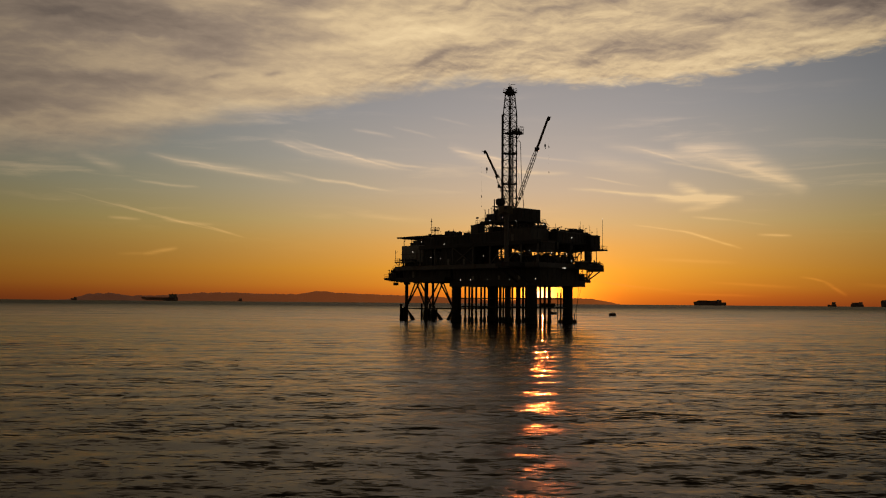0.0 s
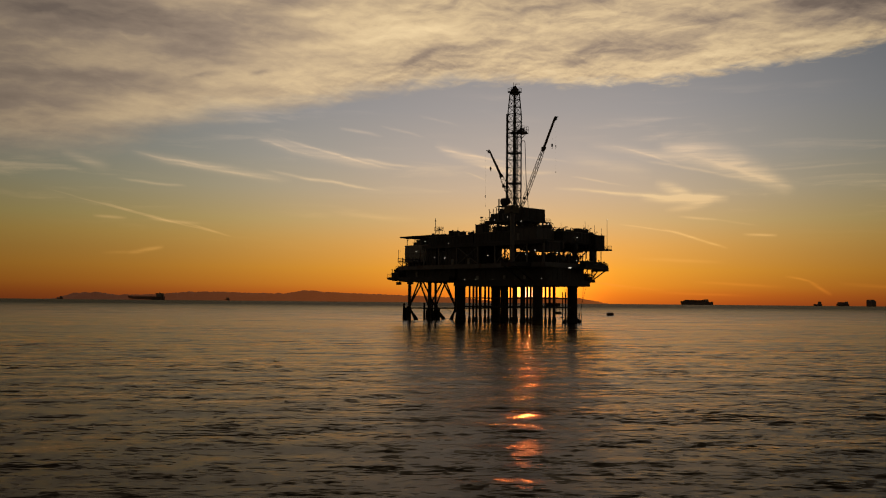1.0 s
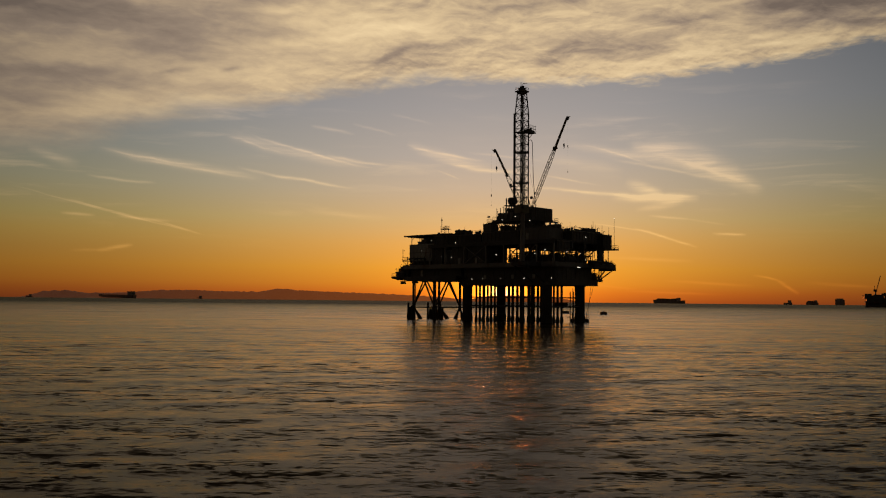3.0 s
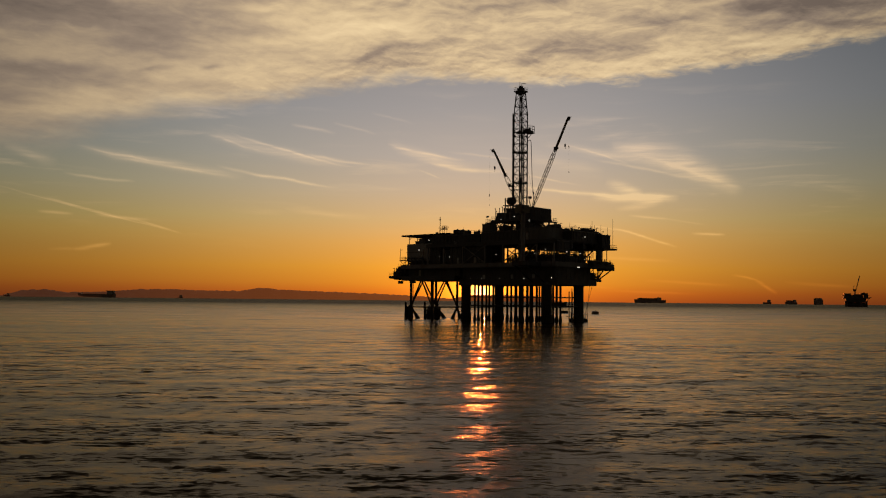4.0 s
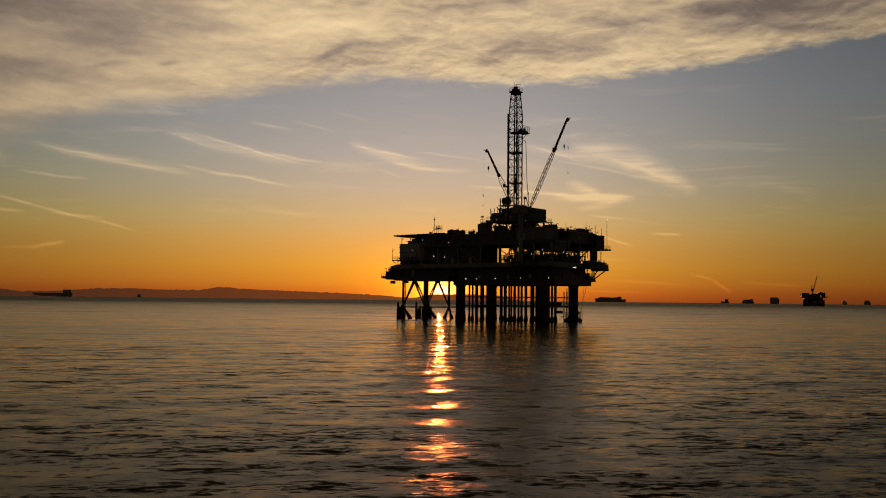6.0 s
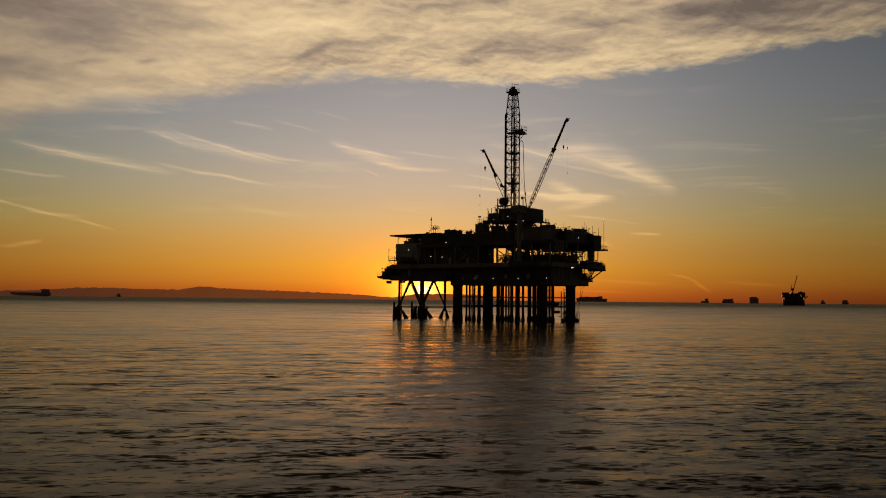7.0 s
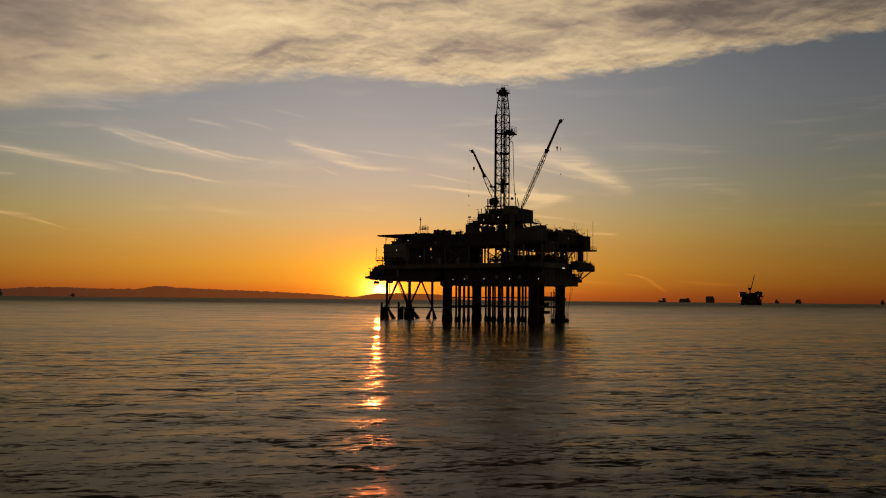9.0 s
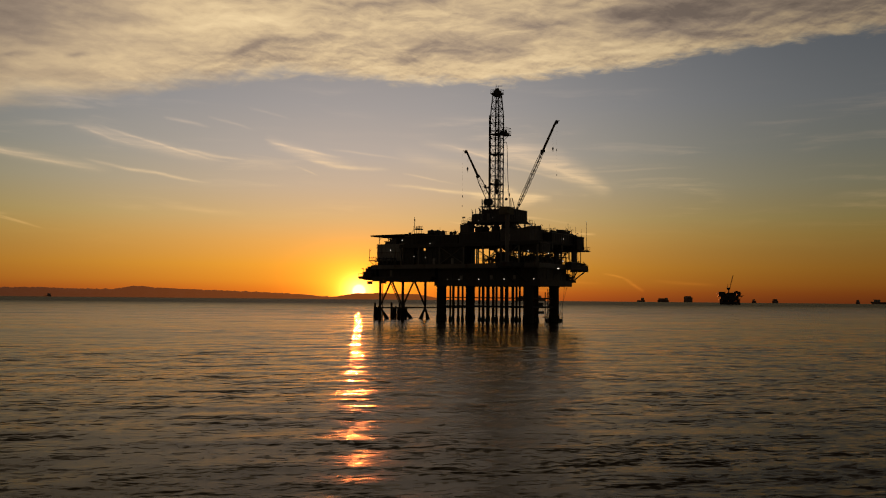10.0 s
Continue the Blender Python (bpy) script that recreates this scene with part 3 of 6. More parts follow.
def jacket_and_decks():
    p = thing("oil_platform", "dark weathered steel offshore oil platform standing on four great legs", "oil platform")
    # four great legs with a sleeve of growth at the waterline
    for u, v in ((-15.6, -8.3), (-15.2, 7.6), (15.6, -8.4), (15.0, 8.8)):
        leg = part("leg", Geo().lathe((u, v, 0), [(1.5, -8), (1.5, 11.5), (1.75, 11.8), (1.75, 12.7)], 28), STEEL, p, "stout round steel leg", True)
        part("growth_sleeve", Geo().lathe((u, v, TIDE), [(1.56, -7), (1.68, -1), (1.72, 0.5), (1.62, 1.6), (1.52, 2.3)], 28), GROWTH, leg, "black band of marine growth", True)
    part("leg_ladder", ladder((13.9, 6.6, 0.6), 11.2), GREY, p)
    # conductors: the well pipes between the legs
    wells = ((-14, -4.2), (-14, 1.2), (-13.4, -6.6), (-11.9, 0.6), (-10.4, -6.6), (-9.2, -6), (-11.4, 7.2), (-9.6, 6.9), (-6, 7.2), (-3, 6.9), (-1.2, 6.9), (1.2, 7.5), (2.5, 7.2),
             (-6.3, 4.8), (-4.8, -1.2), (-3, -1.5), (-0.9, -1.5), (0.6, -1.8), (5.4, -6.6), (0, 2.7), (3.7, 2.7), (3.6, -0.3), (7, 1.5), (9.4, 7.2), (12.7, -1.2), (11.7, 2.0), (12.4, 3.0))
    for u1, v1 in wells:
        r = random.choice((0.31, 0.34, 0.37))
        pipe = part("conductor", Geo().tube((u1, v1, -6), (u1, v1, 12.8), r, 12), RUST, p, "rusty well conductor pipe", True)
        part("growth_sleeve", Geo().lathe((u1, v1, TIDE), [(r + 0.02, -4), (r + 0.22, -0.8), (r + 0.24, 0.4), (r + 0.12, 1.2), (r + 0.02, 1.7)], 12), GROWTH, pipe, "", True)
    # guide frames that hold the conductors
    for z, r in ((5.6, 0.26), (8.3, 0.17)):
        for v in (-8.2, -5.2, -1.4, 2.4, 6.2, 8.2):
            bar("guide_beam", (-15.3, v, z), (15.3, v, z), r, STEEL, p)
        for u in (-15.3, -6, 3, 12, 15.3):
            bar("guide_beam", (u, -8.2, z), (u, 8.2, z), r, STEEL, p)
    # lower deck
    part("lower_deck", Geo().box(-17.2, 19.9, -9.3, 10.4, 12.6, 13.0), DECK, p)
    for v in (-9.45, 10.55):
        part("edge_girder", Geo().box(-17.5, 20.2, v - 0.15, v + 0.15, 12.0, 13.7).box(-17.5, 20.2, v - 0.3, v + 0.3, 13.7, 13.82).box(-17.5, 20.2, v - 0.3, v + 0.3, 11.9, 12.0), STEEL, p)
    for u in (-17.35, 20.05):
        part("edge_girder", Geo().box(u - 0.15, u + 0.15, -9.3, 10.4, 12.0, 13.7), STEEL, p)
    for u in np.arange(-16, 20, 3.6):
        part("deck_beam", Geo().box(u - 0.12, u + 0.12, -9.2, 10.3, 12.1, 12.6).box(u - 0.3, u + 0.3, -9.2, 10.3, 12.04, 12.1), STEEL, p)
    for v in (-8.3, 0, 8.3):
        part("deck_beam", Geo().box(-17.2, 19.8, v - 0.2, v + 0.2, 11.9, 12.03), STEEL, p)
    # main deck with its fascia
    part("main_deck", Geo().box(-41, 21, -11.8, 11.2, 17.5, 18.4), DECK, p)
    part("fascia", Geo().box(-41, 21, -12.0, -11.8, 17.3, 18.6).box(-41, 21, -12.12, -11.8, 18.5, 18.6).box(-41, 21, -12.12, -11.8, 17.3, 17.42), PRIMER, p, "grey painted fascia girder")
    part("fascia", Geo().box(21, 21.2, -12.0, 11.4, 17.3, 18.6), GREY, p)
    part("fascia", Geo().box(-41, 21, 11.2, 11.4, 17.3, 18.6), GREY, p)
    part("fascia", Geo().box(-41.2, -41, -12.0, 11.4, 17.3, 18.6), GREY, p)
    # upper deck
    part("upper_deck", Geo().box(-30, 20.6, -11.6, 11.4, 24.75, 25.1), DECK, p)
    for v, low in ((-11.5, 23.9), (11.3, 24.45)):
        part("edge_girder", Geo().box(-30, 20.6, v - 0.12, v + 0.12, low + 0.15, 24.75).box(-30, 20.6, v - 0.25, v + 0.25, low, low + 0.15), STEEL, p)
    for u in np.arange(-28, 20.5, 4.0):
        part("deck_beam", Geo().box(u - 0.1, u + 0.1, -11.2, 11.0, 24.4, 24.75), STEEL, p)
    # columns and bracing between main and upper deck
    cols = (-29.5, -22.5, -14.4, -5.4, 1.6, 8.0, 14.0, 20.2)
    for v in (-11.3, 11.0):
        for u in cols:
            part("column", Geo().box(u - 0.2, u + 0.2, v - 0.2, v + 0.2, 18.4, 24.75), PRIMER if v < 0 else STEEL, p)
        for i, (a, b) in enumerate(zip(cols, cols[1:])):
            if (v < 0 and i in (2, 4, 5)) or (v > 0 and i in (2, 4, 6)):
                bar("brace", (a, v, 18.6), (b, v, 24.0), 0.16, PRIMER if v < 0 else STEEL, p)
                if i == 2:
                    bar("brace", (b, v, 18.6), (a, v, 24.0), 0.16, PRIMER if v < 0 else STEEL, p)
            if v > 0 and i in (3, 5):
                bar("brace", (b, v, 18.6), (a, v, 24.0), 0.12, STEEL, p)
            if v > 0 and i == 2:
                m = (a + b) / 2
                bar("post", (m, v, 18.4), (m, v, 24.75), 0.13, STEEL, p)
                bar("rail", (a, v, 21.4), (b, v, 21.4), 0.09, STEEL, p)
    for u in cols[3:]:
        for v in (-4.0, 3.5):
            if u in (20.2, -5.4, 8.0, 14.0):
                part("column", Geo().box(u - 0.15, u + 0.15, v - 0.15, v + 0.15, 18.4, 24.75), STEEL, p)
    # small four-legged jacket at the far end, with its braces and splayed piles
    legs = {"a": (-42, -6.1), "b": (-33.1, -5.4), "c": (-33.3, 7.4), "d": (-42.2, 6.4)}
    rakers = {"a": (2.4,), "b": (), "c": (-1.5, 1.0), "d": (2.9,)}       # how far the feet stand out, along the landing side
    for k, (u, v) in legs.items():
        foot = 3.4 if k == "c" else -5
        leg = part("jacket_leg", Geo().tube((u, v, foot), (u, v, 14.0), 0.42, 14), STEEL, p, "", True)
        if foot < 0:
            part("growth_sleeve", Geo().lathe((u, v, TIDE), [(0.6, -4), (0.66, 0.4), (0.55, 2.5), (0.44, 4.2)], 14), GROWTH, leg, "", True)
        for out in rakers[k]:
            du, dv = 0.691 * out, 0.723 * out
            part("raker_pile", Geo().lathe((0, 0, 0), [(0.26, 0), (0.34, 2.0), (0.62, 3.6), (0.72, 4.6), (0.6, 6.5)], 10), GROWTH, p, "splayed pile clubbed with dark growth", True).matrix_local = look((u, v, 5.2), (u + du, v + dv, TIDE)) @ pose(0, 0, 0, 180, 0, 0)
    z_low = 4.8
    for a, b in (("a", "b"), ("b", "c"), ("c", "d"), ("d", "a")):
        (u0, v0), (u1, v1) = legs[a], legs[b]
        mid = ((u0 + u1) / 2, (v0 + v1) / 2, 14.0)
        for (u, v) in (legs[a], legs[b]):
            bar("brace", (u, v, z_low + 0.3), mid, 0.26, STEEL, p, 10)
        bar("walkway_beam", (u0, v0, z_low), (u1, v1, z_low), 0.2, STEEL, p)
    for v0, v1 in ((-5.4, -8.0), (7.4, 7.6)):
        bar("walkway_beam", (-33.2, v0, z_low), (-15.6, v1, z_low + 0.3), 0.2, STEEL, p)
        bar("walkway_beam", (-33.2, v0 + 0.9, z_low), (-15.6, v1 + 0.9, z_low + 0.3), 0.14, STEEL, p)
    # short stubs added in place of the birds perched along this walkway
    for k in range(15):
        u = -32.4 + k * 1.15
        if k % 5 != 3:
            bar("stanchion", (u, -5.5 - 0.14 * k, z_low + 0.15), (u + 0.08, -5.5 - 0.14 * k, z_low + 0.5 + 0.12 * (k % 3)), 0.13, STEEL, p, 5)
    stair((-40.6, -2.7, 13.6), (-38.0, 0.0, 5.2), p)
    bar("caisson", (-40.4, -6.8, -2), (-40.4, -6.8, 14), 0.14, RUST, p, 8)
    bar("caisson", (-34.6, -3.2, -2), (-34.6, -3.2, 14), 0.26, RUST, p, 8)
    bar("caisson", (-19.5, 4.4, -2), (-19.5, 4.4, 12.5), 0.22, RUST, p, 8)
    # lower deck of that end
    part("lower_deck", Geo().box(-45.6, -17.5, -11.6, 8.8, 14.4, 14.9), DECK, p)
    for v in (-11.5, -6, 0, 5, 8.6):
        part("deck_beam", Geo().box(-45.2 if v > -11 else -41, -17.6, v - 0.15, v + 0.15, 13.6, 14.4).box(-45.2 if v > -11 else -41, -17.6, v - 0.3, v + 0.3, 13.5, 13.62), STEEL, p)
    for u in (-44.9, -40, -35, -30, -25, -20):
        part("deck_beam", Geo().box(u - 0.12, u + 0.12, -11.3, 8.5, 13.8, 14.4), STEEL, p)
    part("landing", Geo().prism([(-46.6, 14.75), (-46.2, 14.2), (-43.2, 13.9), (-43.2, 14.9), (-46.6, 14.9)], -12.2, -6.0), STEEL, p)
    railing([(-42, -12.1), (-46.5, -12.1), (-46.5, -4)], 14.9, p, STEEL)
    part("hung_basket", Geo().box(-45.0, -43.8, -9.4, -8.0, 12.5, 13.4, 0.06).box(-45.1, -43.7, -9.5, -7.9, 13.3, 13.45), GREY, p, "small boxed platform slung under the deck")
    part("hung_box", Geo().box(-39.6, -38.0, -9.4, -7.8, 12.7, 13.4, 0.08), GREY, p, "small box slung under the deck")
    for u in (-39.3, -38.3):
        bar("hanger", (u, -8.6, 13.3), (u, -8.6, 14.4), 0.07, STEEL, p)
    for v in (-9.2, -8.2):
        bar("hanger", (-44.4, v, 13.4), (-44.4, v, 14.4), 0.07, STEEL, p)
    part("hung_box", Geo().box(11.2, 13.0, 4.6, 6.2, 3.5, 4.35, 0.1), GREY, p, "small box slung below the landing")
    for u in (11.5, 12.7):
        bar("hanger", (u, 5.4, 4.3), (u, 5.4, 5.9), 0.05, STEEL, p)
    part("gallery", Geo().box(14.0, 20.3, 10.7, 13.2, 13.5, 13.85).box(14.0, 20.3, 13.0, 13.2, 13.2, 13.5), DECK, p)
    railing([(14.2, 13.1), (20.2, 13.1), (20.2, 10.9)], 13.85, p, STEEL)
    for u in (15.0, 17.6, 20.0):
        bar("post", (u, 12.9, 13.85), (u, 12.9, 17.3), 0.12, STEEL, p, 6)
    bar("brace", (15.0, 12.9, 14.0), (17.6, 12.9, 17.2), 0.1, STEEL, p, 6)
    # gallery at the opposite end, carried on struts
    part("gallery", Geo().box(17.0, 23.2, 11.2, 16.0, 17.2, 17.6).box(17, 23.2, 15.8, 16.0, 16.6, 17.2), DECK, p)
    part("gallery", Geo().box(20.6, 23.4, 4.0, 11.2, 17.2, 17.6), DECK, p)
    railing([(17.2, 15.9), (23.1, 15.9), (23.2, 4.2)], 17.6, p, STEEL)
    part("parapet", Geo().box(17.4, 23.2, 15.75, 15.85, 17.0, 18.5).box(23.05, 23.15, 5.0, 15.75, 17.0, 18.4), STEEL, p)
    for u in (19.6, 22.4):
        bar("strut", (u, 15.4, 16.8), (min(u, 20), 11.6, 13.6), 0.2, STEEL, p, 8)
        bar("strut", (min(u, 20), 10.6, 13.6), (min(u, 20), 12.4, 13.6), 0.16, STEEL, p, 6)
        bar("strut", (min(u, 20), 12.2, 13.7), (min(u, 20), 12.2, 17.0), 0.12, STEEL, p, 6)
    part("gallery", Geo().box(9.0, 22.4, 11.4, 16.4, 22.9, 23.35).box(16.5, 22.6, 16.4, 18.6, 23.0, 23.35), DECK, p)
    railing([(16.6, 18.5), (22.5, 18.5), (22.5, 11.6)], 23.35, p, STEEL)
    for u in (17.0, 20.8):
        bar("strut", (u, 13.4, 23.0), (u, 11.3, 21.6), 0.12, STEEL, p, 8)
        bar("post", (u, 15.4, 17.6), (u, 15.4, 23.0), 0.13, STEEL, p, 8)
        bar("post", (u, 12.6, 17.6), (u, 12.6, 23.0), 0.1, STEEL, p, 8)
    # end landings of the quarters
    for z, u0, v0, v1 in ((20.3, -44.6, -9.2, -3.0), (24.6, -42.7, -7.6, -3.4)):
        part("landing", Geo().box(u0, -41.5, v0, v1, z - 0.18, z), DECK, p)
        railing([(-41.6, v0), (u0 + 0.1, v0), (u0 + 0.1, v1)], z, p, STEEL)
        bar("strut", (u0 + 0.3, v0 + 0.2, z - 0.2), (-41.6, v0 + 0.2, z - 2.2), 0.1, STEEL, p)
        bar("strut", (u0 + 0.3, v1, z - 0.2), (-41.6, v1, z - 2.2), 0.1, STEEL, p)
    stair((-43.6, -2.8, 20.3), (-43.6, -8.4, 18.4), p)
    part("landing", Geo().box(-44.8, -41.2, -9.5, 6, 18.0, 18.3), DECK, p)
    stair((-43.8, -9.6, 18.3), (-43.9, -11.8, 14.9), p)
    bar("flag_pole", (-44.5, -8.9, 20.3), (-44.5, -8.9, 24.3), 0.07, STEEL, p)
    bar("lamp_arm", (-44.5, -8.9, 23.4), (-44.5, -8.0, 24.0), 0.05, STEEL, p)
    # bracket that carries the crane pedestal
    part("crane_bracket", Geo().box(10.6, 16.2, -18.6, -12.1, 17.3, 18.5), STEEL, p)
    for u in (11.2, 15.4):
        bar("strut", (u, -18.0, 17.3), (u, -9.6, 12.9), 0.25, STEEL, p, 8)
    return p


def ladder(foot, top, width=0.5):
    x, y, z = foot
    g = Geo().tube((x, y, z), (x, y, top), 0.05, 5).tube((x + width, y, z), (x + width, y, top), 0.05, 5)
    for i in range(int((top - z) / 0.4)):
        g.tube((x, y, z + 0.3 + i * 0.4), (x + width, y, z + 0.3 + i * 0.4), 0.03, 4)
    return g


def module(name, label, u0, u1, v0, v1, z0, z1, material=None, ribs=1.6, category="module", doors=()):
    """A boxy plant module: clad walls with ribs, a coping and doors."""
    material = material or STEEL
    m = thing(name, label, category, (u0 + u1) / 2, (v0 + v1) / 2, z0)
    a, b, h = (u1 - u0) / 2, (v1 - v0) / 2, z1 - z0
    part("body", Geo().box(-a, a, -b, b, 0, h, 0.08), material, m)
    for i in range(int(2 * a / ribs)):
        x = -a + (i + 0.5) * ribs
        part("rib", Geo().box(x - 0.06, x + 0.06, -b - 0.09, -b + 0.02, 0.1, h - 0.25), material, m)
    for i in range(int(2 * b / ribs)):
        y = -b + (i + 0.5) * ribs
        part("rib", Geo().box(a - 0.02, a + 0.09, y - 0.06, y + 0.06, 0.1, h - 0.25), material, m)
    part("coping", Geo().box(-a - 0.12, a + 0.12, -b - 0.12, -b, h - 0.22, h + 0.04).box(a, a + 0.12, -b, b, h - 0.22, h + 0.04), GREY, m)
    for x in doors:
        d = part("door", Geo().box(x - 0.45, x + 0.45, -b - 0.12, -b, 0.1, 2.1), PALE, m, "painted steel door")
        part("handle", Geo().box(x + 0.28, x + 0.36, -b - 0.2, -b - 0.12, 1.0, 1.12), CABLE, d)
    return m


def vessel(u, v, z, length, radius, turn=0.0, label="grey horizontal pressure vessel on saddles"):
    m = thing("pressure_vessel", label, "vessel", u, v, z, turn, "process vessels")
    c = radius + 0.5
    half = length / 2
    prof = [(0.02, -half)] + [(radius * math.sin(a), -half + 0.5 * radius * (1 - math.cos(a))) for a in (0.5, 1.0, 1.57)]
    prof += [(r, -h) for r, h in prof[::-1]]
    part("shell", Geo().lathe((0, 0, c), prof, 18, "x"), GREY, m, "", True)
    for x in (-half * 0.6, half * 0.6):
        part("saddle", Geo().box(x - 0.15, x + 0.15, -radius * 0.8, radius * 0.8, 0, c - radius * 0.6), STEEL, m)
    part("nozzle", Geo().tube((half * 0.2, 0, c + radius - 0.1), (half * 0.2, 0, c + radius + 0.5), 0.18, 8).tube((half * 0.2, 0, c + radius + 0.5), (half * 0.2, 0, c + radius + 0.6), 0.3, 8), STEEL, m)
    return m


def upright_tank(u, v, z, height, radius, label="upright grey steel tank"):
    m = thing("tank", label, "tank", u, v, z)
    part("shell", Geo().lathe((0, 0, 0), [(radius, 0), (radius, height * 0.92), (radius * 0.8, height)], 18), GREY, m, "", True)
    for h in (0.33, 0.66):
        part("hoop", Geo().lathe((0, 0, height * h), [(radius + 0.02, -0.06), (radius + 0.06, 0), (radius + 0.02, 0.06)], 18), STEEL, m)
    part("hatch", Geo().lathe((radius * 0.3, 0, height), [(0.3, 0), (0.3, 0.2), (0.2, 0.26)], 10), STEEL, m)
    part("ladder", ladder((radius + 0.1, -0.25, 0), height), STEEL, m)
    return m


def skid(u, v, z, seed):
    """A pump skid: base, motor, pump, pipes and valves."""
    rng = random.Random(seed)
    m = thing("pump_skid", "steel pump skid with motor, pipes and valve wheels", "pump", u, v, z, rng.choice((0, 90)), "pump skids")
    part("base", Geo().box(-1.3, 1.3, -0.7, 0.7, 0, 0.25), STEEL, m)
    part("motor", Geo().lathe((-0.6, 0, 0.75), [(0.3, -0.6), (0.42, -0.5), (0.42, 0.45), (0.3, 0.55)], 12, "x"), GREY, m, "", True)
    part("pump", Geo().lathe((0.55, 0, 0.7), [(0.2, -0.4), (0.45, -0.2), (0.45, 0.15), (0.2, 0.35)], 12, "x"), GREY, m, "", True)
    h = rng.uniform(1.3, 2.3)
    part("pipe", Geo().path([(0.55, 0, 1.0), (0.55, 0, h), (0.55, 0.6, h), (0.55, 0.6, 0.25)], 0.1, 8), STEEL, m)
    part("pipe", Geo().path([(1.0, 0, 0.7), (1.25, 0, 0.7), (1.25, -0.3, h * 0.8), (-1.1, -0.3, h * 0.8)], 0.08, 8), STEEL, m)
    part("valve_wheel", Geo().lathe((0.55, 0.3, h + 0.35), [(0.26, -0.03), (0.3, 0), (0.26, 0.03)], 12).tube((0.55, 0.3, h), (0.55, 0.3, h + 0.35), 0.03, 5), CRANE, m)
    return m


def pipe_rack(u0, u1, v, z, count, seed):
    rng = random.Random(seed)
    m = thing("pipe_rack", "rack of grey process pipes with drops and valves", "pipe rack", u0, v, z)
    length = u1 - u0
    for x in np.arange(0.3, length, 3.2):
        part("stanchion", Geo().box(x - 0.08, x + 0.08, -0.9, -0.74, 0, 3.0).box(x - 0.08, x + 0.08, 0.74, 0.9, 0, 3.0).box(x - 0.08, x + 0.08, -0.9, 0.9, 2.2, 2.35), STEEL, m)
    for i in range(count):
        y, r = -0.65 + 1.3 * i / max(1, count - 1), rng.uniform(0.06, 0.16)
        a, b = rng.uniform(0, length * 0.2), rng.uniform(length * 0.8, length)
        part("pipe", Geo().path([(a, y, 0), (a, y, 2.35 + r), (b, y, 2.35 + r), (b, y, rng.uniform(0, 1.5))], r, 8), rng.choice((STEEL, GREY, RUST)), m)
    return m


platform = jacket_and_decks()

# plant on the lower deck
module("process_module", "dark ribbed steel process module on the lower deck", -16.8, 18.8, -8.7, 9.6, 13.0, 17.45, STEEL, 2.2, doors=(-9, 2, 10))
module("utility_module", "dark ribbed steel utility module on the lower deck", -40.4, -17.6, -9.2, 8.0, 14.9, 17.45, STEEL, 2.0, doors=(-6,))
# quarters and plant on the main deck

def quarters():
    q = thing("living_quarters", "pale painted accommodation block raised on stub legs", "building", -35.7, -3.5, 18.4)
    for x in (-5.2, -1.6, 2.0, 5.0):
        for y in (-5.0, 5.0):
            part("stub_leg", Geo().box(x - 0.2, x + 0.2, y - 0.2, y + 0.2, 0, 1.7), STEEL, q)
    part("body", Geo().box(-5.6, 5.6, -5.5, 5.5, 1.7, 7.2, 0.1), PALE, q)
    part("floor_band", Geo().box(-5.7, 5.7, -5.62, -5.5, 4.3, 4.5).box(-5.7, -5.6, -5.5, 5.5, 4.3, 4.5), GREY, q)
    for x in (-3.7, -1.85, 0.0, 1.85, 3.7):
        part("panel_joint", Geo().box(x - 0.03, x + 0.03, -5.54, -5.5, 1.8, 7.1), GREY, q)
    d = part("door", Geo().box(-5.7, -5.6, -3.5, -2.6, 1.9, 3.9), GREY, q)
    part("handle", Geo().box(-5.78, -5.7, -2.85, -2.75, 2.8, 2.95), CABLE, d)


quarters()
module("switchgear_house", "dark ribbed plant house between the two decks", -30.1, -25.4, -9.8, -5.2, 18.4, 24.7, STEEL, 1.8)
module("generator_house", "dark ribbed generator house on the upper deck", -30.0, -19.0, -9.0, 6.0, 25.1, 28.0, STEEL, 1.5)
module("workshop", "dark ribbed workshop wall on the main deck", -20.4, -5.6, -10.6, -7.4, 18.4, 24.7, STEEL, 1.9, doors=(-4, 3))
module("store_cabin", "low dark steel cabin on the main deck", -24.0, -20.4, -10.4, -6.0, 18.4, 23.0, STEEL, 1.2)


def canopy():
    c = thing("roof_canopy", "wide flat dark canopy roof on slim posts", "roof", -33.5, -0.5, 24.0)
    part("roof", Geo().box(-11.2, 11.0, -7.8, 8.0, 4.42, 4.62).box(-11.2, 11.0, -7.8, -7.65, 4.3, 4.74).box(-11.2, -11.05, -7.8, 8.0, 4.3, 4.74), STEEL, c)
    for x in np.arange(-9.5, 11, 3.4):
        part("rafter", Geo().box(x - 0.08, x + 0.08, -7.4, 7.6, 4.1, 4.42), STEEL, c)
    for x in (-7.6, -3.8, 0.2, 3.4):
        for y in (-7.6, 7.4):
            bar("post", (x, y, 1.6 if x < 2.4 and y < 5 else 1.1), (x, y, 4.3), 0.11, STEEL, c, 6)
    for x in (-7.6, 0.2):
        bar("brace", (x, -7.6, 3.0), (x + 1.4, -7.6, 4.2), 0.07, STEEL, c, 5)


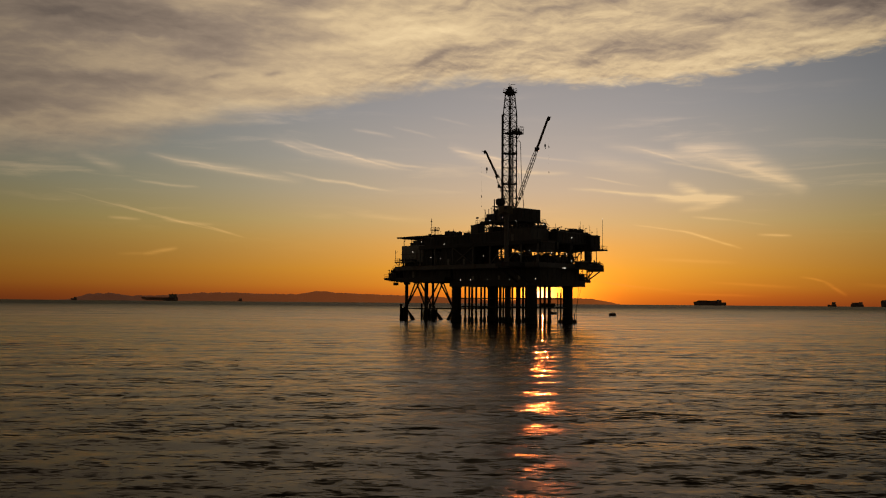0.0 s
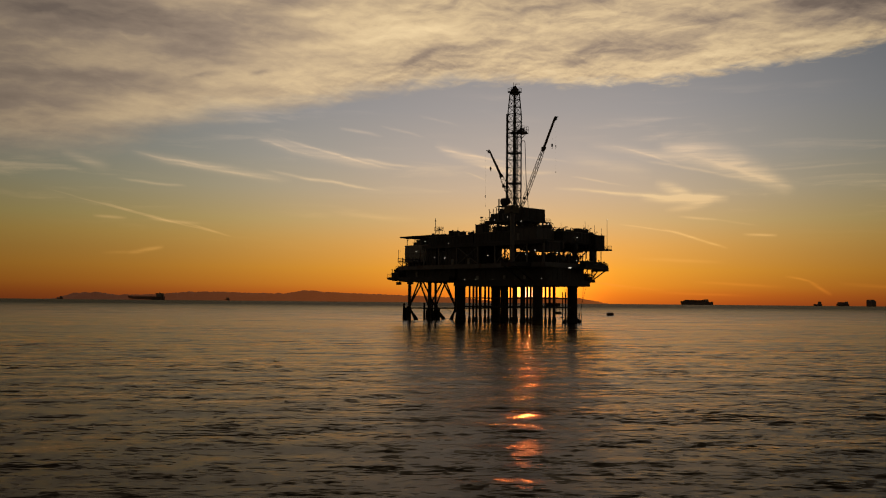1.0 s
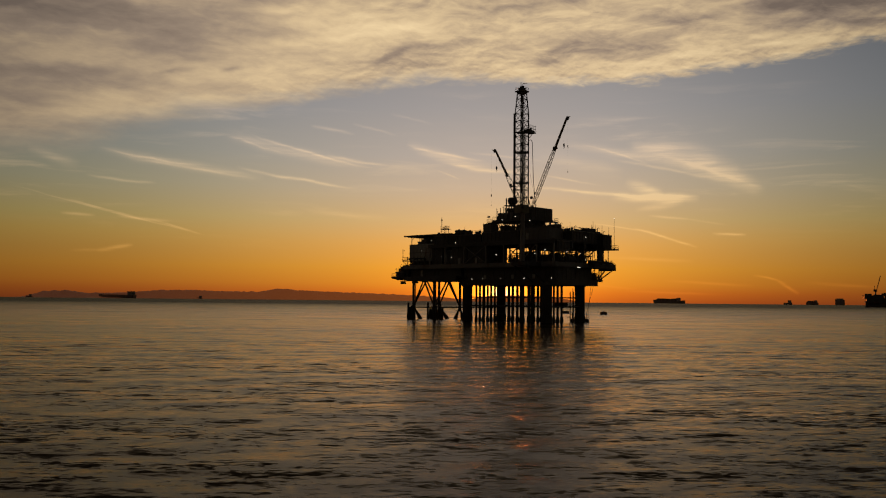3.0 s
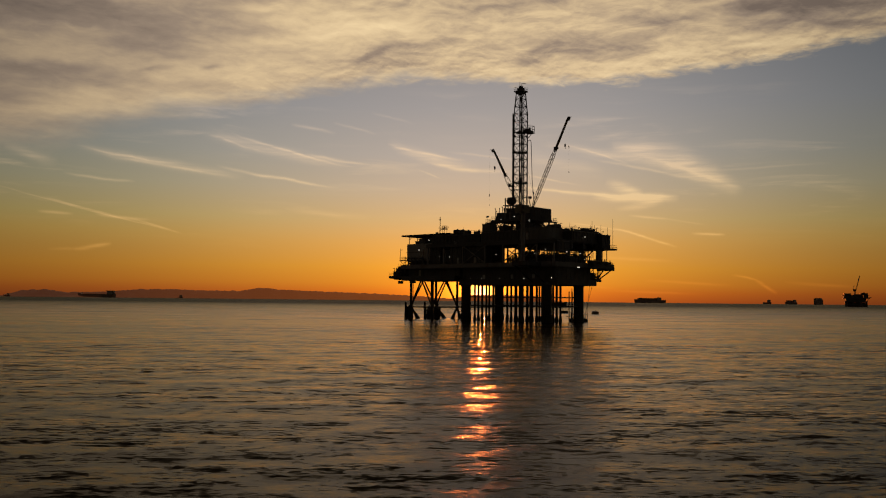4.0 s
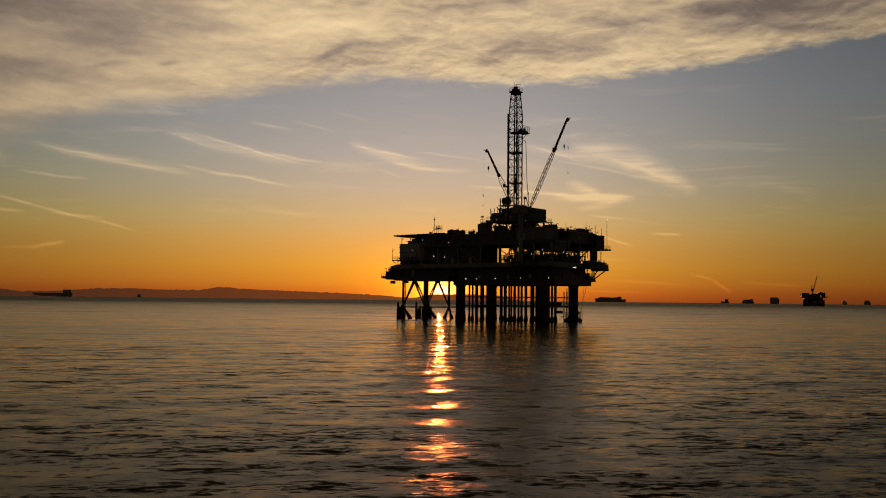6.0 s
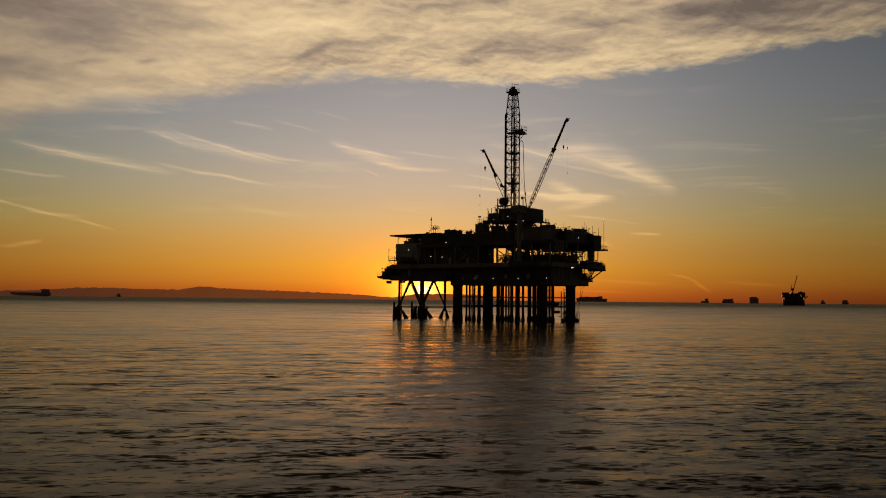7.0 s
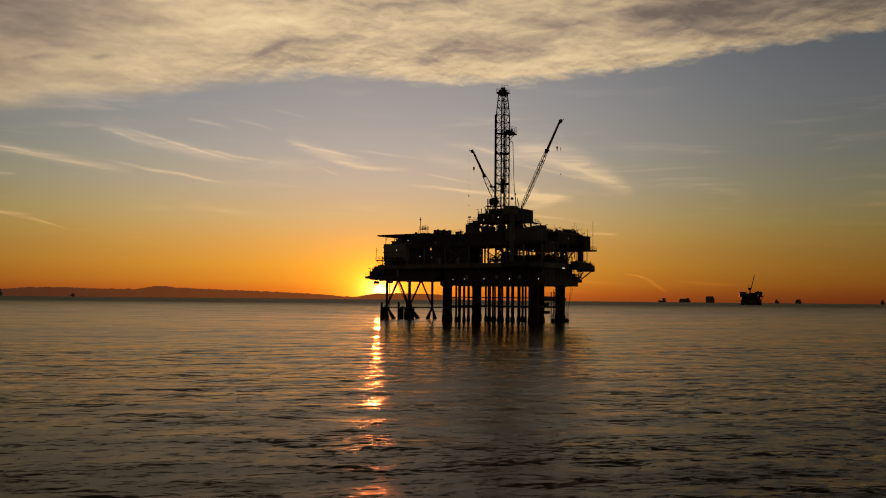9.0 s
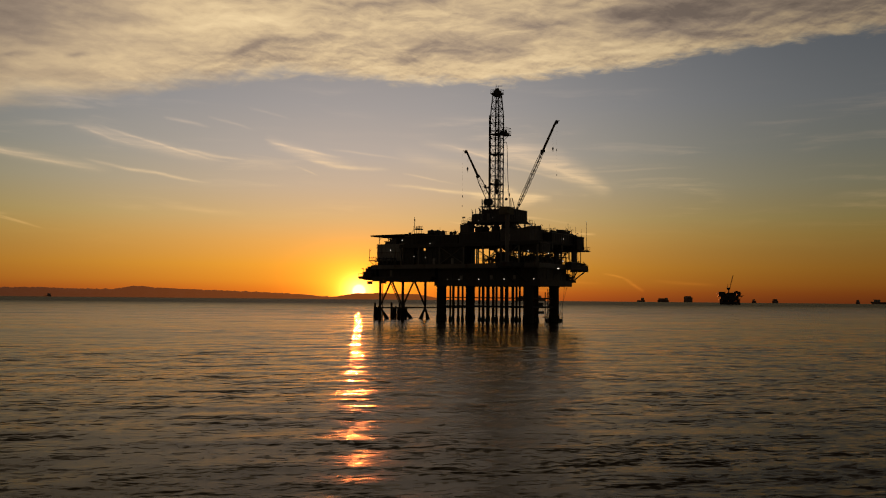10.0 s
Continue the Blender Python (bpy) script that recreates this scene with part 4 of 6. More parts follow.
canopy()
for u0, u1, v0, v1, h in ((-40.4, -38.6, -6.0, -2.0, 1.1), (-37.2, -34.6, -7.6, -3.0, 1.7), (-33.8, -31.6, -6.0, 0.0, 1.9), (-39.0, -34, 0.0, 1.6, 1.3)):
    module("air_handler", "grey box of air-handling plant on the quarters roof", u0, u1, v0, v1, 25.62, 25.62 + h, GREY, 0.8, "air handler")

# far wall of plant on the main deck, in panels with gaps
module("switch_room", "long dark switch room along the far deck edge", -29.0, -15.6, 8.6, 11.1, 18.4, 24.7, STEEL, 1.8)
for k, u in enumerate(np.arange(-3.6, 14.5, 2.5)):
    rng = random.Random(k)
    module("cabinet_row", "tall grey equipment cabinet at the deck edge", u, u + rng.uniform(1.0, 2.1), 9.2, 10.4, 18.4, 18.4 + rng.choice((1.7, 2.4, 3.3, 4.6)), GREY, 0.7, "cabinet")
vessel(12.5, -2.0, 18.4, 8.0, 1.1)
vessel(4.5, 6.0, 18.4, 6.0, 0.9)
vessel(15.5, 3.5, 18.4, 6.5, 0.9, 90)
upright_tank(15.8, 8.9, 18.4, 4.2, 0.8)
upright_tank(9.5, 5.0, 18.4, 3.8, 0.9)
upright_tank(-21.8, 2.5, 18.4, 4.6, 1.0)
for k, (u, v) in enumerate(((17.5, -8.5), (11.0, -9.2), (14.2, -6.2), (18.4, -3.0), (6.0, -9.6), (19.0, 5.4), (7.6, 0.4), (1.8, 8.0), (18.6, 13.2), (20.6, 14.6), (22.0, 8.0), (3.4, -9.8))):
    skid(u, v, 17.6 if v > 11 or u > 21 else 18.4, k)
pipe_rack(5.0, 19.6, -5.0, 18.4, 5, 1)
pipe_rack(9.0, 20.0, 7.0, 18.4, 6, 2)
pipe_rack(-2.0, 9.0, 8.2, 18.4, 4, 3)
pipe_rack(-40.0, -31.0, -10.6, 18.4, 4, 4)
module("lifeboat_store", "dark rounded box hanging at the deck edge", 20.8, 23.0, 4.6, 8.6, 17.6, 19.4, STEEL, 0.9, "locker")
module("gas_locker", "grey steel locker on the end gallery", 18.0, 19.8, 12.0, 14.2, 17.6, 19.6, GREY, 0.7, "locker")
vessel(20.6, 14.2, 17.6, 3.6, 0.7, 90)
upright_tank(20.5, 11.7, 17.6, 5.2, 0.72)
module("valve_locker", "dark steel locker on the low end gallery", 15.2, 18.6, 10.9, 12.4, 13.85, 15.9, STEEL, 0.7, "locker")
skid(19.3, 11.9, 13.85, 71)
skid(22.2, 14.9, 17.6, 44)
skid(21.9, 11.2, 17.6, 45)
module("battery_house", "low dark ribbed plant room under the quarters", -41.0, -30.6, -8.0, 1.5, 18.4, 20.05, STEEL, 1.4)
module("paint_locker", "dark steel locker at the end of the low deck", -44.7, -41.3, -9.6, -4.4, 14.9, 17.9, STEEL, 0.9, "locker")
module("landing_store", "low dark store on the boat landing", 9.0, 13.0, 3.2, 5.4, 5.86, 6.9, STEEL, 0.8, "store")
module("survival_locker", "small dark locker on the low landing", -45.4, -42.4, -11.2, -8.2, 14.9, 16.5, STEEL, 0.8, "locker")
skid(-44.2, -3.4, 14.9, 41)

# plant and stores on the upper deck
module("mud_pump_house", "dark ribbed mud pump house on the upper deck", -18.6, -8.0, -10.8, 8.0, 25.1, 27.7, STEEL, 1.6)
module("rig_store", "dark ribbed store under the drill floor", -7.6, 7.0, -10.9, 9.0, 25.1, 28.1, STEEL, 1.6)
module("control_house", "grey control house on the upper deck", 7.4, 17.4, -11.0, -3.0, 25.1, 28.6, GREY, 2.0, "building", (-2,))
module("compressor_house", "dark ribbed compressor house on the upper deck", 8.0, 20.2, -2.4, 11.2, 25.1, 28.0, STEEL, 1.5)
module("end_house", "dark plant room below the end of the upper deck", 14.4, 20.4, -10.0, -4.0, 21.8, 24.7, STEEL, 1.4)
module("end_house", "dark plant room below the middle of the upper deck", 8.6, 14.2, -6.0, 8.8, 22.6, 24.7, STEEL, 1.4)


def box_tank(u, v, z, length, depth, height):
    """A boxy fluid tank in a lifting frame."""
    m = thing("box_tank", "grey boxy steel tank in a lifting frame on the store roof", "tank", u, v, z)
    a, b = length / 2, depth / 2
    part("body", Geo().box(-a, a, -b, b, 0.25, height, 0.18), GREY, m)
    for x in (-a + 0.15, a - 0.15):
        for y in (-b - 0.06, b + 0.06):
            part("frame_post", Geo().box(x - 0.09, x + 0.09, y - 0.09, y + 0.09, 0, height + 0.12), STEEL, m)
        part("lifting_lug", Geo().tube((x, 0, height - 0.05), (x, 0, height + 0.3), 0.09, 8), STEEL, m)
    part("skid", Geo().box(-a - 0.1, a + 0.1, -b, -b + 0.3, 0, 0.25).box(-a - 0.1, a + 0.1, b - 0.3, b, 0, 0.25), STEEL, m)
    part("hatch", Geo().lathe((a * 0.3, 0, height), [(0.4, 0), (0.4, 0.14), (0.3, 0.2)], 14), STEEL, m)


box_tank(-5.6, -9.2, 28.1, 3.4, 2.6, 2.6)
module("end_cabin", "dark ribbed cabin on the end gallery", 9.6, 21.6, 11.5, 16.2, 23.35, 27.5, STEEL, 1.3)
module("vent_box", "small dark vent box on the end cabin", 17.2, 19.0, 12.2, 13.8, 27.55, 28.5, STEEL, 0.6, "vent")
upright_tank(-20.4, -7.6, 28.0, 1.6, 1.1)
upright_tank(-17.6, -8.2, 27.7, 1.7, 1.0)
upright_tank(-17.6, -5.4, 27.7, 1.7, 1.0)
module("vent_box", "squat dark vent box on the plant roof", 17.8, 19.8, 5.4, 7.2, 28.0, 29.2, STEEL, 0.6, "vent")
module("vent_box", "low dark vent box on the plant roof", 14.0, 17.0, 7.0, 9.5, 28.0, 28.9, STEEL, 0.6, "vent")
module("vent_box", "low dark vent box on the plant roof", 9.0, 12.4, 0.0, 2.0, 28.0, 29.1, STEEL, 0.6, "vent")
module("vent_box", "long low duct on the control house roof", 9.0, 15.5, -8.4, -6.6, 28.6, 29.1, GREY, 0.8, "duct")
vessel(15.2, -4.6, 28.0, 5.0, 0.7, 0)
skid(19.0, 9.4, 28.0, 60)
skid(13.2, 4.4, 28.0, 61)
skid(-12.2, -7.2, 27.7, 62)


def manifold(u, v, z, length, height, seed, along=True):
    """A thicket of valve trees: upright pipes of uneven height, headers and hand wheels."""
    rng = random.Random(seed)
    m = thing("pipe_manifold", "tangle of dark upright pipes, headers and valve wheels", "pipework", u, v, z, 0 if along else 90, "pipe manifolds")
    part("base", Geo().box(-0.2, length + 0.2, -0.5, 0.5, 0, 0.2), STEEL, m)
    x = 0.2
    while x < length:
        y, h, rr = rng.uniform(-0.4, 0.4), height * rng.uniform(0.35, 1.0), rng.uniform(0.06, 0.16)
        part("pipe", Geo().path([(x, y, 0.2), (x, y, h), (x + rng.uniform(-0.9, 0.9), y, h + rng.uniform(-0.2, 0.2))], rr, 7), rng.choice((STEEL, RUST, GREY)), m)
        if rng.random() < 0.6:
            zz = h * rng.uniform(0.4, 0.95)
            part("valve", Geo().lathe((x, y, zz), [(rr, -0.35), (rr + 0.2, -0.28), (rr + 0.12, -0.1), (rr + 0.12, 0.1), (rr + 0.2, 0.28), (rr, 0.35)], 8), STEEL, m)
            part("valve_wheel", Geo().lathe((x + 0.5, y, zz), [(0.24, -0.04), (0.3, 0), (0.24, 0.04)], 10, "x").tube((x, y, zz), (x + 0.5, y, zz), 0.04, 5), CRANE, m)
        x += rng.uniform(0.35, 1.0)
    for k in range(3):
        zz, y = height * rng.uniform(0.3, 0.9), rng.uniform(-0.4, 0.4)
        part("header", Geo().tube((rng.uniform(0, length * 0.3), y, zz), (rng.uniform(length * 0.6, length), y, zz), rng.uniform(0.08, 0.15), 8), STEEL, m)
    for k in range(int(length / 2.4)):
        a = 2.4 * k
        part("brace", Geo().tube((a, 0, 0.2), (a + 2.0, 0, height), 0.07, 5), STEEL, m)


for k, (u, v, length, height) in enumerate(((4.5, -10.6, 9.0, 3.2), (8.0, 10.9, 6.0, 4.4), (-1.5, 10.9, 7.5, 5.0), (15.0, -10.8, 4.6, 2.6), (-4.8, -2.0, 8.0, 3.4), (6.0, 2.6, 9.0, 3.0))):
    manifold(u, v, 18.4, length, height, 80 + k)
for k, (u, v, length, height) in enumerate(((20.2, -7.5, 5.0, 3.4), (20.2, -1.5, 4.5, 2.6), (20.4, 8.6, 2.4, 1.8))):
    manifold(u, v, 18.4, length, height, 90 + k, False)
manifold(19.4, 15.2, 17.6, 3.2, 1.9, 95)


def duct_run(seed, u0, u1, v):
    """Cable trays and ducts of uneven depth, hung below the upper deck."""
    rng = random.Random(seed)
    m = thing("duct_run", "ragged run of ducts and cable trays under the upper deck", "ducts", u0, v, 24.7)
    x = 0.0
    while x < u1 - u0:
        w = rng.uniform(0.5, 1.8)
        if rng.random() < 0.8:
            part("duct", Geo().box(x, x + w, -0.4, 0.4, -rng.uniform(0.4, 2.1), 0, 0.05), rng.choice((STEEL, GREY)), m)
        if rng.random() < 0.5:
            part("drop_pipe", Geo().tube((x + w * 0.5, 0.6, 0), (x + w * 0.5, 0.6, -rng.uniform(2.5, 6.2)), rng.uniform(0.07, 0.14), 6), STEEL, m)
        x += w + rng.choice((0, 0, 0.3))
    part("tray", Geo().box(0, u1 - u0, 0.45, 0.8, -0.9, -0.78), STEEL, m)


duct_run(31, 1.8, 20.0, 9.9)
duct_run(32, 9.0, 20.0, -9.4)
duct_run(33, 3.0, 20.0, 4.4)
duct_run(34, 4.0, 20.0, -2.4)
duct_run(35, 9.4, 20.6, 13.0)
duct_run(36, 2.4, 14.2, 7.2)
duct_run(37, -3.6, 8.0, 1.2)
manifold(9.0, 8.0, 18.4, 11.0, 5.4, 97)
manifold(-2.2, 1.4, 18.4, 8.6, 5.6, 101)
manifold(5.2, -3.6, 18.4, 6.0, 4.6, 102)
module("mud_mixer", "dark ribbed mixing tank among the pipework", 0.0, 3.4, -1.4, 0.6, 18.4, 22.4, STEEL, 0.8, "tank")
manifold(-45.6, -10.6, 14.9, 3.6, 3.0, 98)
manifold(-45.8, -5.0, 14.9, 4.2, 2.4, 99, False)


def roof_rails():
    r = thing("deck_railing", "thin steel railing along the top deck edge", "railing")
    railing([(-16.2, -10.4), (-8.8, -10.4)], 27.7, r, STEEL)
    railing([(12.6, -2.2), (20.0, -2.2), (20.0, 4.8)], 28.0, r, STEEL)
    railing([(20.0, 8.0), (20.0, 11.0), (9, 11.0)], 28.0, r, STEEL)
    railing([(8.0, -10.8), (17.2, -10.8)], 28.6, r, STEEL)


roof_rails()


def roof_unit(u, v, z, seed):
    """A cowl, hatch, bottle rack or pipe bend on a roof."""
    rng = random.Random(seed)
    m = thing("roof_vent", "small dark roof vent with pipe stubs", "vent", u, v, z, rng.uniform(0, 90), "roof vents")
    w, h = rng.uniform(0.35, 0.8), rng.uniform(0.4, 1.2)
    part("curb", Geo().box(-w - 0.1, w + 0.1, -w - 0.1, w + 0.1, 0, 0.12), STEEL, m)
    if seed % 2:
        part("cowl", Geo().lathe((0, 0, 0.12), [(w * 0.6, 0), (w * 0.6, h * 0.6), (w, h * 0.65), (w * 0.9, h * 0.9), (w * 0.3, h)], 14), GREY, m, "", True)
    else:
        part("housing", Geo().box(-w, w, -w * 0.8, w * 0.8, 0.12, h, 0.08), GREY, m)
    part("pipe_stub", Geo().path([(w + 0.3, 0, 0), (w + 0.3, 0, h + 0.4), (w + 0.7, 0, h + 0.6), (w + 0.9, 0, h + 0.3)], 0.08, 7), STEEL, m)
    if seed % 3 == 0:
        part("rod", Geo().tube((-w - 0.2, 0, 0), (-w - 0.2, 0, h + 1.5), 0.04, 5), STEEL, m)


_spots = [(u, v, 28.0) for u, v in ((9.4, 10.0), (11.6, 9.0), (18.4, 2.2), (16.2, 1.2), (19.4, -1.4), (14.2, -1.0), (12.0, 6.0), (19.0, 10.6))]
_spots += [(u, v, 28.6) for u, v in ((8.4, -9.8), (11.2, -10.0), (16.6, -5.0), (13.4, -4.4))] + [(u, v, 27.5) for u, v in ((11.0, 12.6), (13.6, 13.0), (15.4, 12.2), (19.8, 12.6))]
_spots += [(-14.8, -9.6, 27.7), (-10.2, -9.0, 27.7), (-28.4, -8.2, 28.0), (-23.0, -7.4, 28.0), (-6.8, -10.0, 28.1), (4.0, -10.2, 28.1)]
for k, (u, v, z) in enumerate(_spots):
    roof_unit(u, v, z, 200 + k)


def aerial(u, v, z, height, label, base=None, top=None, radius=0.07):
    m = thing("antenna_mast", label, "antenna", u, v, z, group="antenna masts")
    part("pole", Geo().tube((0, 0, 0), (0, 0, height), radius, 8, radius * 0.6), STEEL, m)
    part("foot", Geo().lathe((0, 0, 0), [(0.3, 0), (0.3, 0.08), (0.12, 0.3)], 10), STEEL, m)
    if top:
        part("beacon", Geo().lathe((0, 0, height), [(0.06, 0), (0.08, 0.12), (0.03, 0.18)], 8), LAMP, m, "small lit beacon lamp")
    return m


aerial(22.2, 16.6, 23.35, 9.2, "tall slim antenna mast at the deck end", top=True)
aerial(20.6, 12.4, 27.55, 3.0, "slim antenna mast on the end cabin")
aerial(20.9, 15.6, 27.55, 2.4, "short antenna mast on the end cabin")
aerial(19.8, 8.8, 28.0, 3.5, "short antenna mast on the plant roof")
aerial(19.8, 10.2, 28.0, 2.5, "short antenna mast on the plant roof")


def vent_tower():
    t = thing("vent_tower", "small lattice vent tower with a railed platform", "tower", -23.4, -10.6, 25.1)
    for x in (-0.9, 0.9):
        for y in (-0.6, 0.6):
            bar("post", (x, y, 0), (x, y, 5.7), 0.07, STEEL, t)
    for z in (1.6, 3.4, 5.0):
        for y in (-0.6, 0.6):
            bar("girt", (-0.9, y, z), (0.9, y, z), 0.05, STEEL, t)
    part("platform", Geo().box(-1.2, 1.3, -0.8, 0.8, 4.6, 4.72), STEEL, t)
    railing([(-1.2, -0.8), (1.3, -0.8), (1.3, 0.8), (-1.2, 0.8)], 4.7, t, STEEL, 1.0, 1.2)
    bar("mast", (-0.9, -0.6, 5.6), (-0.9, -0.6, 8.6), 0.09, STEEL, t)
    part("sensor", Geo().lathe((-0.9, -0.6, 7.4), [(0.1, 0), (0.28, 0.15), (0.28, 0.35), (0.1, 0.5)], 8), STEEL, t)


vent_tower()


# ------------------------------------------------------------ drilling rig
def drilling_rig():
    d = thing("drilling_rig", "dark steel drilling rig with a lattice mast and drill floor", "drilling rig", -0.4, -0.5, 28.1)
    # substructure
    part("skid_beam", Geo().box(-8, 8.4, -5.2, -4.6, 0, 0.7), STEEL, d)
    part("skid_beam", Geo().box(-8, 8.4, 4.6, 5.2, 0, 0.7), STEEL, d)
    xs = (-6.8, -2.4, 2.4, 7.4)
    for y in (-4.9, 4.9):
        for x in xs:
            part("post", Geo().box(x - 0.22, x + 0.22, y - 0.22, y + 0.22, 0.7, 3.5), STEEL, d)
        for a, b in zip(xs, xs[1:]):
            bar("brace", (a, y, 0.7), ((a + b) / 2, y, 3.4), 0.14, STEEL, d)
            bar("brace", (b, y, 0.7), ((a + b) / 2, y, 3.4), 0.14, STEEL, d)
    for x in (-6.8, 7.4):
        bar("brace", (x, -4.9, 0.7), (x, 0, 3.4), 0.14, STEEL, d)
        bar("brace", (x, 4.9, 0.7), (x, 0, 3.4), 0.14, STEEL, d)
    part("blowout_preventer", Geo().lathe((0, 0, 0), [(0.5, 0), (0.9, 0.3), (0.9, 1.2), (0.6, 1.4), (1.0, 1.8), (1.0, 2.6), (0.5, 2.8), (0.5, 3.4)], 16), GREY, d, "", True)
    # tanks and pipework packed in under the floor
    part("trip_tank", Geo().box(-6.3, -3.1, -2.6, 0.8, 0.1, 2.5, 0.12), GREY, d)
    part("shaker_box", Geo().box(-2.7, -0.9, 1.4, 4.0, 0.1, 2.9, 0.1), STEEL, d)
    part("accumulator_rack", Geo().box(2.8, 6.4, -1.8, 1.6, 0.1, 2.7, 0.1), STEEL, d)
    rng = random.Random(23)
    for k in range(16):
        x, y = rng.uniform(-6.6, 7.0), rng.uniform(-4.6, 4.6)
        part("flow_pipe", Geo().path([(x, y, 0.1), (x, y, rng.uniform(0.8, 2.6)), (x + rng.uniform(-1.6, 1.6), y, rng.uniform(1.6, 3.4))], rng.uniform(0.1, 0.22), 7), STEEL, d)
    part("drill_floor", Geo().box(-7.4, 8.2, -5.4, 5.4, 3.4, 4.0), DECK, d)
    part("wind_wall", Geo().box(1.0, 8.1, -4.9, 5.2, 4.0, 7.45, 0.06), STEEL, d, "dark boarded wind wall")
    for x in np.arange(1.6, 8, 1.1):
        part("wall_rib", Geo().box(x - 0.05, x + 0.05, -5.0, -4.88, 4.0, 7.4), STEEL, d)
    for y in np.arange(-4.4, 5, 1.1):
        part("wall_rib", Geo().box(8.08, 8.2, y - 0.05, y + 0.05, 4.0, 7.4), STEEL, d)
    part("doghouse", Geo().box(-6.6, -3.4, -3.6, 0.6, 4.0, 6.4, 0.08), GREY, d, "grey driller's cabin")
    part("mud_box", Geo().box(-3.2, 0.2, -4.6, -2.6, 4.0, 5.9, 0.06).box(-2.6, -0.2, -3.8, -2.2, 5.9, 7.6, 0.06), STEEL, d)
    part("drawworks", Geo().box(-3.0, 0.8, -2.0, 3.5, 4.0, 5.6, 0.15), STEEL, d)
    part("drum", Geo().lathe((-1.6, -2.4, 10.0), [(0.5, -1.2), (1.15, -1.05), (1.15, 1.05), (0.5, 1.2)], 18, "x"), STEEL, d, "round drum on a stand", True)
    for x in (-3.0, -1.0):
        for y in (-3.7, -2.1):
            bar("drum_post", (x, y, 6.2), (x, y, 9.6), 0.12, STEEL, d)
    part("drum_deck", Geo().box(-3.6, 0.2, -4.1, -1.5, 8.4, 8.6), STEEL, d)
    rng = random.Random(17)
    for k in range(18):
        x, y, top = rng.uniform(-6.6, 0.9), rng.uniform(-5.0, -0.5), rng.uniform(5.6, 8.8)
        part("standpipe", Geo().path([(x, y, 4.0), (x, y, top), (x + rng.uniform(-0.8, 0.8), y, top + rng.uniform(-0.4, 0.3))], rng.uniform(0.07, 0.16), 6), STEEL, d)
        if k % 3 == 0:
            part("tool_locker", Geo().box(x - 0.5, x + 0.5, y - 0.35, y + 0.35, 4.0, 4.0 + rng.uniform(0.9, 2.2), 0.05), GREY, d)
    bar("pipe", (-2.9, -3.8, 4.0), (-2.9, -3.8, 10.8), 0.2, STEEL, d)
    railing([(-7.3, -5.2), (0.8, -5.2)], 4.0, d, STEEL)
    railing([(-7.3, 5.2), (-7.3, -5.2)], 4.0, d, STEEL)
    # side landings
    part("landing", Geo().box(-9.6, -7.4, -5.4, -1.5, 3.2, 3.4), DECK, d)
    railing([(-7.6, -5.3), (-9.5, -5.3), (-9.5, -1.6)], 3.4, d, STEEL)
    bar("strut", (-9.3, -5.0, 3.2), (-7.0, -5.0, 0.9), 0.12, STEEL, d)
    bar("strut", (-9.3, -1.8, 3.2), (-7.0, -1.8, 0.9), 0.12, STEEL, d)
    part("landing", Geo().box(8.2, 9.6, -3.5, 6.2, 3.2, 3.4), DECK, d)
    railing([(9.5, -3.4), (9.5, 6.1), (8.2, 6.1)], 3.4, d, STEEL)
    bar("strut", (9.4, 5.8, 3.2), (7.4, 4.9, 0.7), 0.14, STEEL, d)
    bar("strut", (9.4, -3.0, 3.2), (7.4, -4.0, 0.7), 0.14, STEEL, d)
    stair((9.0, 5.6, 3.3), (9.0, 9.6, 0.2), d)
    part("flood_sign", Geo().box(-9.3, -8.2, -5.35, -5.25, 5.0, 5.5).tube((-8.7, -5.3, 3.4), (-8.7, -5.3, 5.0), 0.05, 5), STEEL, d)
    # mast: four legs that draw in near the crown
    half = lambda z: 1.48 if z < 37.4 else 1.48 - 0.5 * (z - 37.4) / 7.0
    z0, z1, z2 = 4.0, 37.4, 44.3
    corner = lambda i, z: (half(z) * (1, 1, -1, -1)[i % 4], half(z) * (-1, 1, 1, -1)[i % 4], z)
    for i in range(4):
        bar("mast_leg", corner(i, z0), corner(i, z1), 0.20, STEEL, d, 8)
        bar("mast_leg", corner(i, z1), corner(i, z2), 0.17, STEEL, d, 8)
    levels = list(np.linspace(z0, z1, 15)) + [39.7, 42.0, z2]
    for k, (a, b) in enumerate(zip(levels, levels[1:])):
        for i in range(4):
            bar("girt", corner(i, b), corner(i + 1, b), 0.10, STEEL, d)
            lo, hi = (i, i + 1) if k % 2 else (i + 1, i)
            if i != 1 or b > 12:
                bar("brace", corner(lo, a), corner(hi, b), 0.075, STEEL, d)
    part("mast_ladder", ladder((1.85, -1.5, 4), 43.0), STEEL, d)
    for h in (15.5, 25.0, 31.4):
        part("mast_platform", Geo().box(-1.7, 1.7, -1.7, 1.7, h, h + 0.22), STEEL, d)
    # racking board to one side of the mast
    b = part("racking_board", Geo().box(1.5, 3.9, -0.9, 2.1, 31.0, 31.3).box(1.5, 3.9, -0.9, -0.8, 31.3, 32.1).box(3.3, 3.4, -0.9, 2.1, 31.3, 31.9), STEEL, d, "railed board for racking pipe")
    for x in (1.6, 2.4, 3.1, 3.85):
        for y in (-0.85, 2.05):
            bar("rail_post", (x, y, 31.3), (x, y, 33.3), 0.06, STEEL, b)
